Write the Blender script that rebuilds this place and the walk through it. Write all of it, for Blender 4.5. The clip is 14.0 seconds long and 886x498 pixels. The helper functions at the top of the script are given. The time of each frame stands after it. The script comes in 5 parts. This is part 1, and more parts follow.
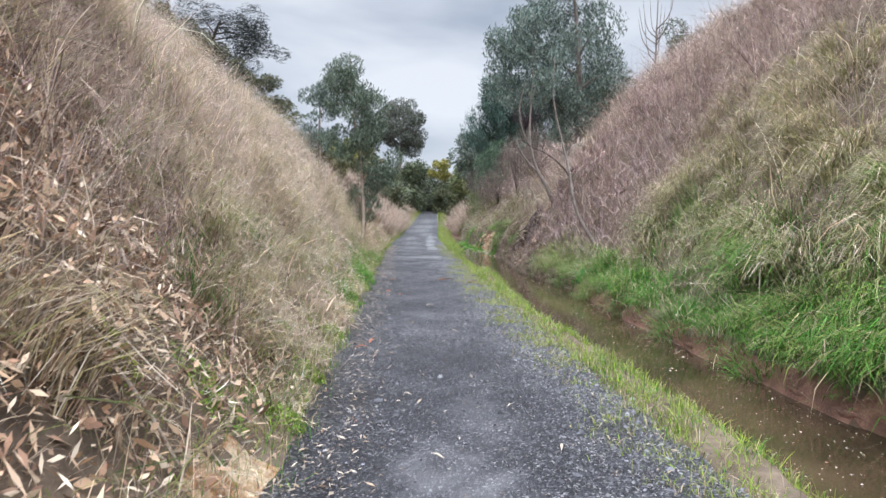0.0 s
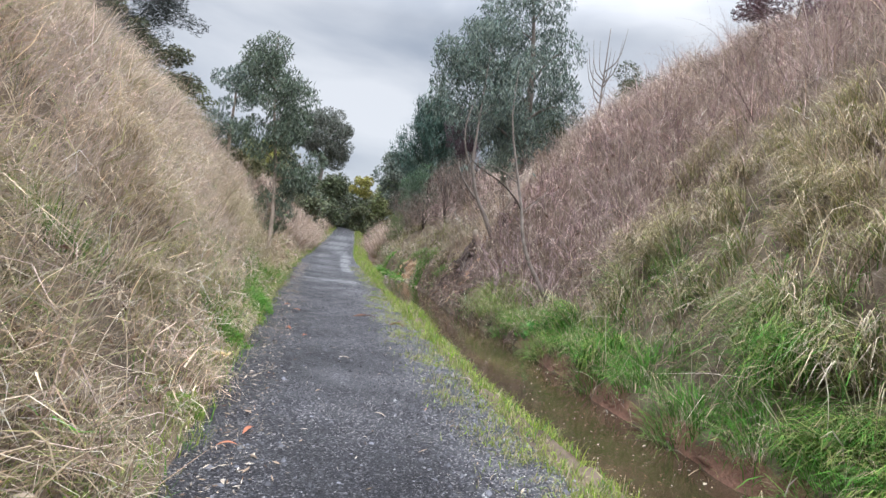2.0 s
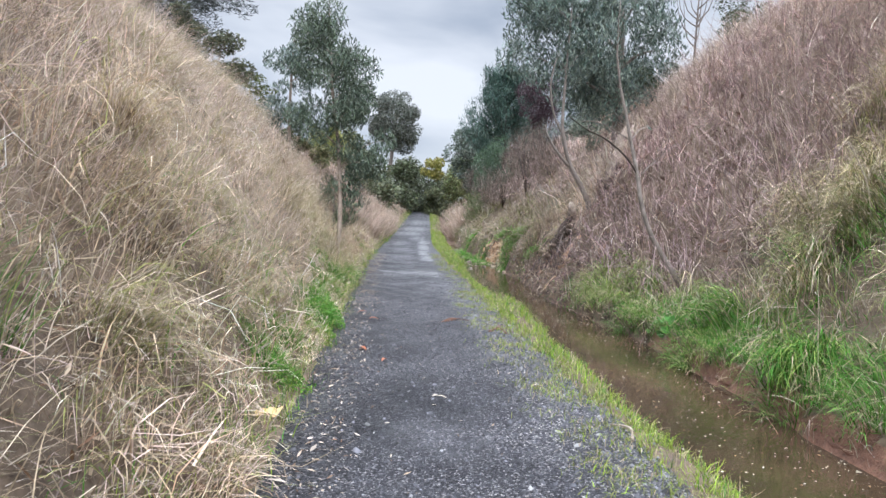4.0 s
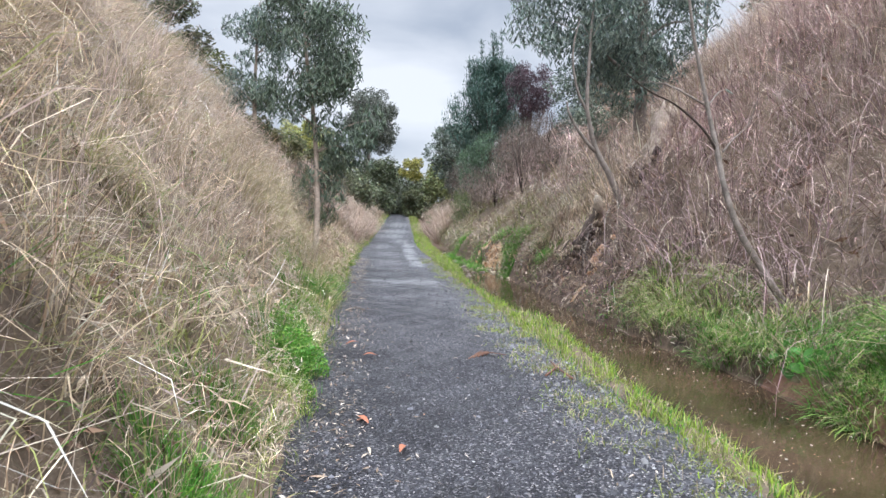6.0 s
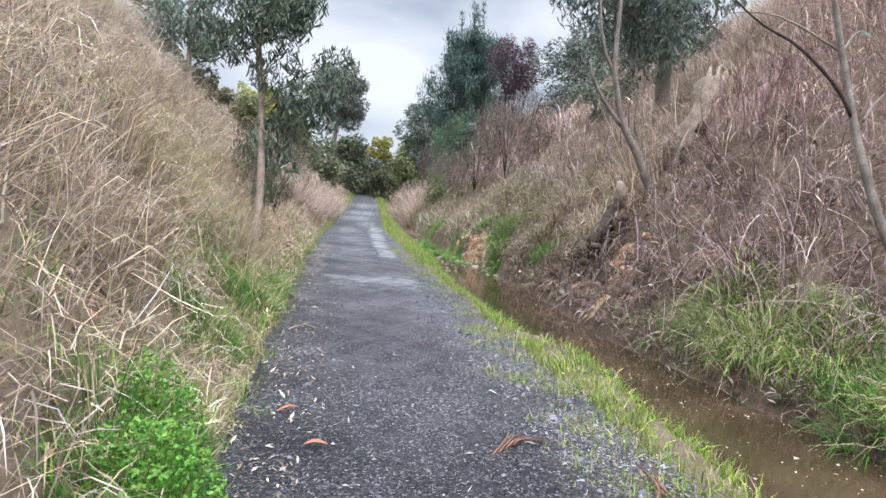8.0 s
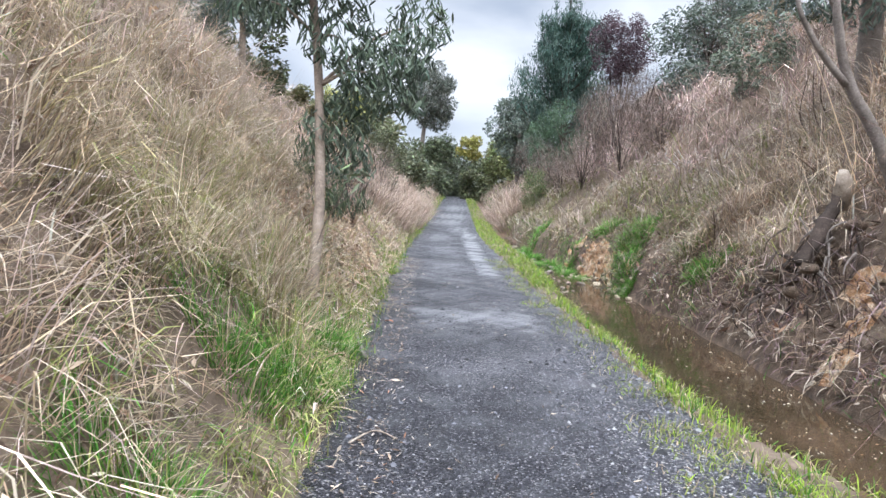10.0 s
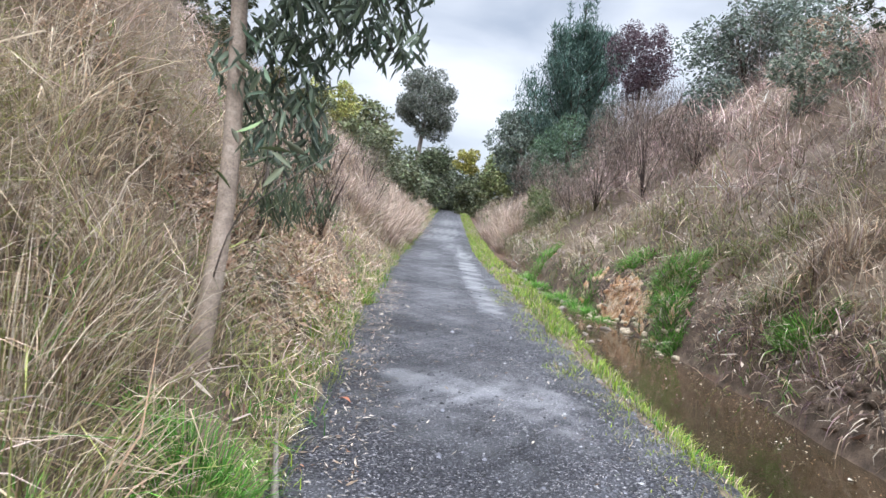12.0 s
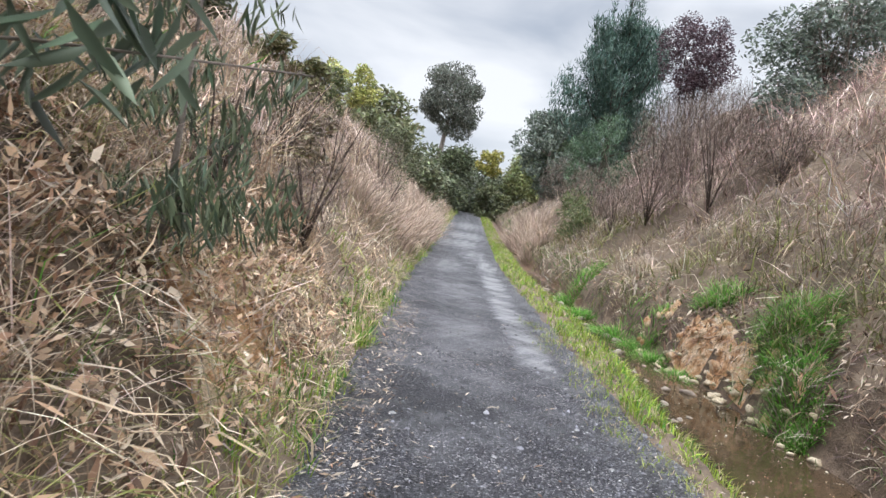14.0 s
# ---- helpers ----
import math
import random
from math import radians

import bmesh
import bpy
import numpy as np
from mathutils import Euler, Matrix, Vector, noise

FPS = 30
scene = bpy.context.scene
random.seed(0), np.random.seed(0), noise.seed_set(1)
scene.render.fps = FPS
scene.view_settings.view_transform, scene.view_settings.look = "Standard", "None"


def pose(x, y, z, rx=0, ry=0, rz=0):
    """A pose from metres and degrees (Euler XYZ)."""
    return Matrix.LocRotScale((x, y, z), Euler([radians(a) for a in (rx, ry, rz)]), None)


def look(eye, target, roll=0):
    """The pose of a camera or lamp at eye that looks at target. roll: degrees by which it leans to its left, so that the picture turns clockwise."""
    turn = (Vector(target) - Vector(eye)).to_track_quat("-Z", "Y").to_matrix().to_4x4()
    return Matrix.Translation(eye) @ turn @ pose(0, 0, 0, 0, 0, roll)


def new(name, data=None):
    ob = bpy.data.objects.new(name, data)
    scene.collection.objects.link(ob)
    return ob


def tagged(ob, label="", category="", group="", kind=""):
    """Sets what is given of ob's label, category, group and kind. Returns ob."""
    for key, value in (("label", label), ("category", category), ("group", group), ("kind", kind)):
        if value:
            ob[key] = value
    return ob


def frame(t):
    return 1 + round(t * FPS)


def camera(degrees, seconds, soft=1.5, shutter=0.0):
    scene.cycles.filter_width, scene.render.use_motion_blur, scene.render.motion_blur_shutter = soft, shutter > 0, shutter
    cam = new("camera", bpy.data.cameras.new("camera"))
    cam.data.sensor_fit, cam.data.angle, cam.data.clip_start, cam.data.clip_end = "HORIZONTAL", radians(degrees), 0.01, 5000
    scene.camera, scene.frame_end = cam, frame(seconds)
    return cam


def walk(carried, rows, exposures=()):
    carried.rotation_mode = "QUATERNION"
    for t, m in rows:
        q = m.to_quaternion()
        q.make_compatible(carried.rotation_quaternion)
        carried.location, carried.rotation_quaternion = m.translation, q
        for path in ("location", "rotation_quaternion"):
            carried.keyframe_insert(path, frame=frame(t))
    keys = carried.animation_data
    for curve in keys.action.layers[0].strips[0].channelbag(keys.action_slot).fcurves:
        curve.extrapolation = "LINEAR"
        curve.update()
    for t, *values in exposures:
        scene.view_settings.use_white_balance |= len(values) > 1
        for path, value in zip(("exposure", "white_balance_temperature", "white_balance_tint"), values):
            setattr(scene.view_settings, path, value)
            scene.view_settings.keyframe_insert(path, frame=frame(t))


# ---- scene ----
cam = camera(73.4, 14.0, soft=1.5, shutter=0.1)
PATH = [
    (0, (-0.503, 0.438, 1.428), (-0.368, 2.43, 1.306), -0.4),
    (0.5, (-0.521, 1.086, 1.419), (-0.224, 3.064, 1.439), -2.4),
    (1, (-0.54, 1.648, 1.407), (-0.289, 3.624, 1.223), 2.6),
    (1.5, (-0.535, 2.26, 1.459), (-0.246, 4.239, 1.49), 7.2),
    (2, (-0.549, 2.743, 1.456), (-0.128, 4.698, 1.427), 6.5),
    (2.5, (-0.562, 3.178, 1.416), (-0.488, 5.168, 1.23), 2.5),
    (3, (-0.551, 3.658, 1.433), (-0.584, 5.646, 1.216), 1.7),
    (3.5, (-0.495, 4.184, 1.481), (-0.405, 6.179, 1.366), 1.2),
    (4, (-0.51, 4.762, 1.495), (-0.335, 6.751, 1.376), 1.7),
    (4.2, (-0.539, 5.026, 1.487), (-0.347, 7.013, 1.352), -0.1),
    (6.3, (-0.807, 7.658, 1.327), (-0.533, 9.637, 1.237), 1.6),
    (6.5, (-0.821, 7.908, 1.319), (-0.502, 9.882, 1.304), 0.6),
    (7, (-0.787, 8.522, 1.322), (-0.419, 10.486, 1.237), 0.1),
    (7.5, (-0.736, 9.156, 1.327), (-0.412, 11.124, 1.169), 3.2),
    (8, (-0.703, 9.803, 1.342), (-0.328, 11.761, 1.185), 3.8),
    (8.5, (-0.706, 10.427, 1.392), (-0.423, 12.389, 1.13), 5.4),
    (8.7, (-0.729, 10.677, 1.393), (-0.522, 12.665, 1.301), 6.1),
    (10.8, (-0.653, 13.327, 1.44), (-0.593, 15.315, 1.232), -0.1),
    (11, (-0.651, 13.549, 1.426), (-0.524, 15.535, 1.222), -0.5),
    (11.5, (-0.634, 14.201, 1.436), (-0.406, 16.186, 1.344), -1.4),
    (12, (-0.642, 14.826, 1.398), (-0.534, 16.819, 1.273), 5.6),
    (12.5, (-0.655, 15.457, 1.436), (-0.399, 17.434, 1.279), 6.7),
    (13, (-0.669, 16.034, 1.467), (-0.609, 18.029, 1.35), 8.7),
    (13.5, (-0.744, 16.668, 1.479), (-0.768, 18.664, 1.354), 9.7),
    (14, (-0.694, 17.292, 1.469), (-0.639, 19.286, 1.339), 8.7),
]
walk(cam, [(t, look(eye, target, roll)) for t, eye, target, roll in PATH], [(0.0, 0.28, 6050, 11), (1.0, 0.4, 6050, 11), (1.5, 0.38, 6000, 11), (2.0, 0.2, 6150, 11), (2.5, 0.38, 6200, 11), (4.0, 0.37, 6000, 11), (7.5, 0.46, 6050, 11), (11.0, 0.62, 5900, 11), (13.0, 0.5, 6150, 11), (14.0, 0.46, 6300, 11)])

# ---- light: overcast sky, brighter towards the zenith, and a broad veiled sun ----
SUN_ELEV, SUN_TURN = radians(56), radians(180)
world = bpy.data.worlds.new("overcast_sky")
scene.world = world
world.use_nodes = True
wn, wl_ = world.node_tree.nodes, world.node_tree.links
bg = wn["Background"]
sky = wn.new("ShaderNodeTexSky")
sky.sky_type, sky.sun_disc = "NISHITA", False
sky.sun_elevation, sky.sun_rotation = SUN_ELEV, SUN_TURN
coord = wn.new("ShaderNodeTexCoord")
sep = wn.new("ShaderNodeSeparateXYZ")
wl_.new(coord.outputs["Generated"], sep.inputs[0])
stretch = wn.new("ShaderNodeMapping")
stretch.inputs["Scale"].default_value = (1.0, 1.0, 2.4)
wl_.new(coord.outputs["Generated"], stretch.inputs[0])
cloud = wn.new("ShaderNodeTexNoise")
cloud.inputs["Scale"].default_value, cloud.inputs["Detail"].default_value = 3.2, 6.0
cloud.inputs["Roughness"].default_value, cloud.inputs["Distortion"].default_value = 0.45, 0.3
wl_.new(stretch.outputs[0], cloud.inputs["Vector"])
shade = wn.new("ShaderNodeValToRGB")
shade.color_ramp.elements[0].position, shade.color_ramp.elements[0].color = 0.34, (4.3, 4.7, 5.3, 1)
shade.color_ramp.elements[1].position, shade.color_ramp.elements[1].color = 0.64, (8.3, 8.4, 8.5, 1)
wl_.new(cloud.outputs["Fac"], shade.inputs[0])
lift = wn.new("ShaderNodeMapRange")
lift.inputs["From Min"].default_value, lift.inputs["From Max"].default_value = 0.34, 1.0
lift.inputs["To Min"].default_value, lift.inputs["To Max"].default_value = 0.9, 5.4
wl_.new(sep.outputs["Z"], lift.inputs["Value"])
veil = wn.new("ShaderNodeVectorMath")
veil.operation = "SCALE"
wl_.new(shade.outputs["Color"], veil.inputs[0])
wl_.new(lift.outputs[0], veil.inputs["Scale"])
mixsky = wn.new("ShaderNodeMix")
mixsky.data_type = "RGBA"
mixsky.inputs[0].default_value = 0.9
wl_.new(sky.outputs[0], mixsky.inputs[6])
wl_.new(veil.outputs[0], mixsky.inputs[7])
wl_.new(mixsky.outputs[2], bg.inputs["Color"])
bg.inputs["Strength"].default_value = 0.1

lamp = bpy.data.lights.new("veiled_sun", "SUN")
lamp.energy, lamp.angle, lamp.color = 1.9, radians(35), (1.0, 0.96, 0.9)
sun = new("veiled_sun", lamp)
sun.rotation_euler = (radians(34), 0, radians(8))

rng = np.random.default_rng(7)


# ---- materials ----
def material(name, rough=0.8, spec=0.3):
    m = bpy.data.materials.new(name)
    m.use_nodes = True
    p = m.node_tree.nodes["Principled BSDF"]
    p.inputs["Roughness"].default_value = rough
    p.inputs["Specular IOR Level"].default_value = spec
    return m, m.node_tree.nodes, m.node_tree.links, p


def noise_node(n, l, scale, detail=4, rough=0.6, src="Object"):
    c = n.new("ShaderNodeTexCoord")
    t = n.new("ShaderNodeTexNoise")
    t.inputs["Scale"].default_value, t.inputs["Detail"].default_value = scale, detail
    t.inputs["Roughness"].default_value = rough
    l.new(c.outputs[src], t.inputs["Vector"])
    return t


def ramp(n, l, fac, stops):
    r = n.new("ShaderNodeValToRGB")
    e = r.color_ramp.elements
    while len(e) < len(stops):
        e.new(0.5)
    for k, (p, c) in enumerate(stops):
        e[k].position, e[k].color = p, (*c, 1)
    l.new(fac, r.inputs[0])
    return r


def mix(n, l, fac, a, b, mode="MIX"):
    x = n.new("ShaderNodeMix")
    x.data_type, x.blend_type = "RGBA", mode
    for slot, v in ((0, fac), (6, a), (7, b)):
        if isinstance(v, (int, float)):
            x.inputs[slot].default_value = v
        elif isinstance(v, tuple):
            x.inputs[slot].default_value = (*v, 1)
        else:
            l.new(v, x.inputs[slot])
    return x.outputs[2]


def bump(n, l, p, height, strength=0.5, dist=0.01):
    b = n.new("ShaderNodeBump")
    b.inputs["Strength"].default_value, b.inputs["Distance"].default_value = strength, dist
    l.new(height, b.inputs["Height"])
    l.new(b.outputs[0], p.inputs["Normal"])


def tinted(name, rough=0.75, spec=0.2, through_light=0.25):
    """Thin plant matter whose colour comes from each piece's own tint, varied per piece."""
    m, n, l, p = material(name, rough, spec)
    a = n.new("ShaderNodeAttribute")
    a.attribute_name = "tint"
    geo = n.new("ShaderNodeNewGeometry")
    hsv = n.new("ShaderNodeHueSaturation")
    vary = n.new("ShaderNodeMapRange")
    vary.inputs["To Min"].default_value, vary.inputs["To Max"].default_value = 0.5, 1.5
    l.new(geo.outputs["Random Per Island"], vary.inputs["Value"])
    l.new(vary.outputs[0], hsv.inputs["Value"])
    l.new(a.outputs["Color"], hsv.inputs["Color"])
    l.new(hsv.outputs[0], p.inputs["Base Color"])
    if through_light:
        tr = n.new("ShaderNodeBsdfTranslucent")
        l.new(hsv.outputs[0], tr.inputs["Color"])
        ms = n.new("ShaderNodeMixShader")
        ms.inputs[0].default_value = through_light
        out = n["Material Output"]
        l.new(p.outputs[0], ms.inputs[1])
        l.new(tr.outputs[0], ms.inputs[2])
        l.new(ms.outputs[0], out.inputs["Surface"])
    return m


def plain(name, stops, scale, rough=0.8, relief=0.4, dist=0.01, spec=0.3):
    """A rough natural surface: two scales of colour variation and relief."""
    m, n, l, p = material(name, rough, spec)
    t1 = noise_node(n, l, scale, 6, 0.65)
    t2 = noise_node(n, l, scale * 9, 4, 0.7)
    r = ramp(n, l, t1.outputs["Fac"], stops)
    g = ramp(n, l, t2.outputs["Fac"], [(0.3, (0.55, 0.55, 0.55)), (0.7, (1.35, 1.35, 1.35))])
    l.new(mix(n, l, 0.8, r.outputs[0], g.outputs[0], "MULTIPLY"), p.inputs["Base Color"])
    bump(n, l, p, t2.outputs["Fac"], relief, dist)
    return m


M_GRASS = tinted("grass_blade", 0.7, 0.2, 0.3)
M_TWIG = tinted("dead_twig", 0.85, 0.1, 0.0)
M_LEAF = tinted("tree_leaf", 0.45, 0.35, 0.2)
M_LITTER = tinted("leaf_litter", 0.7, 0.25, 0.1)
M_STONE = tinted("gravel_stone", 0.55, 0.4, 0.0)
M_SOIL = plain("bank_soil", [(0.25, (0.06, 0.045, 0.034)), (0.5, (0.16, 0.12, 0.088)), (0.75, (0.27, 0.21, 0.155))], 1.4, 0.9, 0.8, 0.03)
M_MUD = plain("wet_mud", [(0.3, (0.05, 0.03, 0.02)), (0.55, (0.13, 0.075, 0.045)), (0.8, (0.25, 0.13, 0.08))], 3.0, 0.5, 0.7, 0.02)
M_REDMUD = plain("red_mud", [(0.3, (0.10, 0.05, 0.035)), (0.55, (0.22, 0.115, 0.08)), (0.8, (0.34, 0.20, 0.15))], 5.0, 0.6, 0.8, 0.02)
M_EARTH = plain("dark_earth", [(0.3, (0.045, 0.033, 0.026)), (0.55, (0.15, 0.108, 0.078)), (0.8, (0.28, 0.205, 0.15))], 7.0, 0.9, 1.0, 0.02)
M_CLAY = plain("orange_clay", [(0.32, (0.22, 0.105, 0.055)), (0.45, (0.58, 0.33, 0.17)), (0.58, (0.78, 0.6, 0.42))], 6.0, 0.9, 1.0, 0.04)
M_CREAM = plain("cream_stone", [(0.3, (0.42, 0.33, 0.22)), (0.55, (0.62, 0.53, 0.39)), (0.8, (0.75, 0.68, 0.55))], 9.0, 0.8, 0.7, 0.01)
M_ROCK = plain("ditch_rock", [(0.3, (0.16, 0.13, 0.11)), (0.6, (0.34, 0.29, 0.24)), (0.8, (0.5, 0.44, 0.38))], 6.0, 0.6, 0.6, 0.01)
M_BARK = plain("smooth_gum_bark", [(0.3, (0.20, 0.16, 0.13)), (0.55, (0.36, 0.29, 0.24)), (0.8, (0.45, 0.39, 0.33))], 7.0, 0.75, 0.35, 0.006)
M_GREYBARK = plain("grey_bark", [(0.3, (0.13, 0.11, 0.095)), (0.6, (0.26, 0.225, 0.2)), (0.8, (0.38, 0.34, 0.31))], 6.0, 0.85, 0.5, 0.01)
M_DARKBARK = plain("dark_bark", [(0.3, (0.035, 0.027, 0.022)), (0.6, (0.08, 0.06, 0.05)), (0.8, (0.15, 0.12, 0.1))], 6.0, 0.9, 0.6, 0.01)
M_DEADWOOD = plain("weathered_wood", [(0.3, (0.22, 0.17, 0.13)), (0.55, (0.45, 0.38, 0.31)), (0.8, (0.62, 0.55, 0.47))], 8.0, 0.85, 0.6, 0.01)


def gravel_material():
    m, n, l, p = material("wet_gravel", 0.6, 0.5)
    stone = n.new("ShaderNodeTexVoronoi")
    stone.inputs["Scale"].default_value = 95.0
    c = n.new("ShaderNodeTexCoord")
    l.new(c.outputs["Object"], stone.inputs["Vector"])
    sepc = n.new("ShaderNodeSeparateColor")
    l.new(stone.outputs["Color"], sepc.inputs[0])
    grain = ramp(n, l, sepc.outputs[0], [(0.0, (0.007, 0.007, 0.010)), (0.42, (0.019, 0.019, 0.027)), (0.68, (0.05, 0.05, 0.063)), (0.88, (0.12, 0.118, 0.13)), (1.0, (0.34, 0.33, 0.33))])
    big = noise_node(n, l, 0.9, 5, 0.6)
    broad = ramp(n, l, big.outputs["Fac"], [(0.32, (0.38, 0.38, 0.43)), (0.68, (1.4, 1.38, 1.38))])
    base = mix(n, l, 1.0, grain.outputs[0], broad.outputs[0], "MULTIPLY")
    dry = n.new("ShaderNodeAttribute")
    dry.attribute_name = "dry"
    wet = n.new("ShaderNodeAttribute")
    wet.attribute_name = "wet"
    base = mix(n, l, dry.outputs["Fac"], base, mix(n, l, 1.0, base, (2.1, 2.1, 1.95), "MULTIPLY"))
    # wet places paled: wet silt plus sky reflection put into the base colour
    silt_sheen = n.new("ShaderNodeMath")
    silt_sheen.operation, silt_sheen.inputs[1].default_value = "POWER", 2.2
    l.new(wet.outputs["Fac"], silt_sheen.inputs[0])
    base = mix(n, l, silt_sheen.outputs[0], base, mix(n, l, 0.5, base, (0.40, 0.39, 0.41)))
    l.new(base, p.inputs["Base Color"])
    r = n.new("ShaderNodeMapRange")
    r.inputs["To Min"].default_value, r.inputs["To Max"].default_value = 0.55, 0.36
    l.new(wet.outputs["Fac"], r.inputs["Value"])
    l.new(r.outputs[0], p.inputs["Roughness"])
    l.new(wet.outputs["Fac"], p.inputs["Coat Weight"])
    p.inputs["Coat Roughness"].default_value = 0.34
    p.inputs["Coat IOR"].default_value = 1.4
    inv = n.new("ShaderNodeMath")
    inv.operation, inv.inputs[0].default_value = "SUBTRACT", 1.25
    l.new(wet.outputs["Fac"], inv.inputs[1])
    b = n.new("ShaderNodeBump")
    b.invert = True
    b.inputs["Distance"].default_value = 0.014
    l.new(inv.outputs[0], b.inputs["Strength"])
    l.new(stone.outputs["Distance"], b.inputs["Height"])
    l.new(b.outputs[0], p.inputs["Normal"])
    return m


def water_material():
    m, n, l, p = material("muddy_water", 0.06, 0.5)
    a = noise_node(n, l, 0.8, 5, 0.6)
    r = ramp(n, l, a.outputs["Fac"], [(0.3, (0.024, 0.02, 0.010)), (0.5, (0.06, 0.041, 0.024)), (0.72, (0.115, 0.076, 0.047))])
    l.new(r.outputs[0], p.inputs["Base Color"])
    w = noise_node(n, l, 7.0, 3, 0.5)
    bump(n, l, p, w.outputs["Fac"], 0.2, 0.012)
    return m


M_GRAVEL, M_WATER = gravel_material(), water_material()


# ---- mesh helpers ----
def np_mesh(name, verts, faces, mat=None, tint=None, attrs=(), smooth=False):
    """faces: list of integer arrays of shape (n, corners)."""
    me = bpy.data.meshes.new(name)
    faces = [f for f in faces if len(f)]
    nl = sum(f.size for f in faces)
    npoly = sum(len(f) for f in faces)
    me.vertices.add(len(verts))
    me.vertices.foreach_set("co", np.ascontiguousarray(verts, np.float32).ravel())
    me.loops.add(nl)
    me.loops.foreach_set("vertex_index", np.concatenate([f.ravel() for f in faces]).astype(np.int32))
    me.polygons.add(npoly)
    sizes = np.concatenate([np.full(len(f), f.shape[1]) for f in faces])
    me.polygons.foreach_set("loop_start", np.concatenate([[0], np.cumsum(sizes)[:-1]]).astype(np.int32))
    if smooth:
        me.polygons.foreach_set("use_smooth", np.ones(npoly, bool))
    if tint is not None:
        a = me.color_attributes.new("tint", "FLOAT_COLOR", "POINT")
        a.data.foreach_set("color", np.c_[tint, np.ones(len(tint))].astype(np.float32).ravel())
    for key, values in attrs:
        a = me.attributes.new(key, "FLOAT", "POINT")
        a.data.foreach_set("value", np.asarray(values, np.float32))
    me.update(calc_edges=True)
    me.validate()
    if mat:
        me.materials.append(mat)
    return me


def part(name, me, parent=None, label=""):
    ob = new(name, me)
    ob.parent = parent
    if label:
        ob["label"] = label
    return ob


def thing(name, label, category, group="", at=(0, 0, 0)):
    ob = tagged(new(name), label, category, group)
    ob.location = at
    ob.empty_display_size = 0.2
    return ob


def blades(P, L, width, lean, bend, tint, turn=None, segs=3, tip_tint=1.0):
    """Curved tapering strips rooted at P: one blade or twig each. Returns verts, faces, tints."""
    n = len(P)
    turn = rng.uniform(0, 2 * np.pi, n) if turn is None else turn
    d = np.stack([np.cos(turn), np.sin(turn), np.zeros(n)], 1)
    spin = turn + rng.uniform(0.6, 2.5, n)
    side = np.stack([np.cos(spin), np.sin(spin), rng.uniform(-0.3, 0.3, n)], 1)
    L, width, lean, bend = (np.broadcast_to(np.asarray(v, float), n) for v in (L, width, lean, bend))
    V, C = [], P.copy()
    for k in range(segs + 1):
        if k:
            th = lean + bend * (k - 1) / max(segs - 1, 1)
            C = C + (L / segs)[:, None] * (d * np.sin(th)[:, None] + np.array([0, 0, 1.0]) * np.cos(th)[:, None])
        w = width * (1 - 0.75 * (k / segs) ** 1.5) * 0.5
        if k < segs:
            V += [C - side * w[:, None], C + side * w[:, None]]
        else:
            V.append(C)
    per = 2 * segs + 1
    verts = np.stack(V, 1).reshape(-1, 3)
    o = np.arange(n)[:, None] * per
    quads = np.concatenate([o + np.array([[2 * k, 2 * k + 1, 2 * k + 3, 2 * k + 2]]) for k in range(segs - 1)]) if segs > 1 else np.zeros((0, 4), int)
    tris = o + np.array([[2 * segs - 2, 2 * segs - 1, 2 * segs]])
    # tint runs from 0.8 at the root to tip_tint at the tip
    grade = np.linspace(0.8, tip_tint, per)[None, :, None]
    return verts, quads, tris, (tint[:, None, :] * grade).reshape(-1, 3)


def blade_object(name, label, category, sets, mat, kind="stuff", parent=None):
    vs, qs, ts, cs, off = [], [], [], [], 0
    for v, q, t, c in sets:
        vs.append(v), qs.append(q + off), ts.append(t + off), cs.append(c)
        off += len(v)
    me = np_mesh(name, np.concatenate(vs), [np.concatenate(qs), np.concatenate(ts)], mat, np.concatenate(cs))
    if parent is not None:
        return part(name, me, parent, label)
    return tagged(new(name, me), label, category, kind=kind)


def tube(name, pts, radii, mat, parent, sides=8, wobble=0.0, label=""):
    pts = [Vector(p) for p in pts]
    V, F = [], []
    for k, p in enumerate(pts):
        d = (pts[min(k + 1, len(pts) - 1)] - pts[max(k - 1, 0)]).normalized()
        u = d.orthogonal().normalized() if abs(d.z) < 0.2 else d.cross(Vector((0, 1, 0))).normalized()
        w = d.cross(u)
        for j in range(sides):
            a = 2 * math.pi * j / sides
            r = radii[k] * (1 + wobble * noise.noise(Vector((p.x * 5 + j, p.y * 5, p.z * 5))))
            V.append(p + u * (r * math.cos(a)) + w * (r * math.sin(a)))
    for k in range(len(pts) - 1):
        for j in range(sides):
            F.append((k * sides + j, k * sides + (j + 1) % sides, (k + 1) * sides + (j + 1) % sides, (k + 1) * sides + j))
    me = bpy.data.meshes.new(name)
    me.from_pydata([tuple(v) for v in V], [], F + [tuple(range(sides))[::-1], tuple(range(len(V) - sides, len(V)))])
    me.polygons.foreach_set("use_smooth", [True] * len(me.polygons))
    me.materials.append(mat)
    return part(name, me, parent, label)


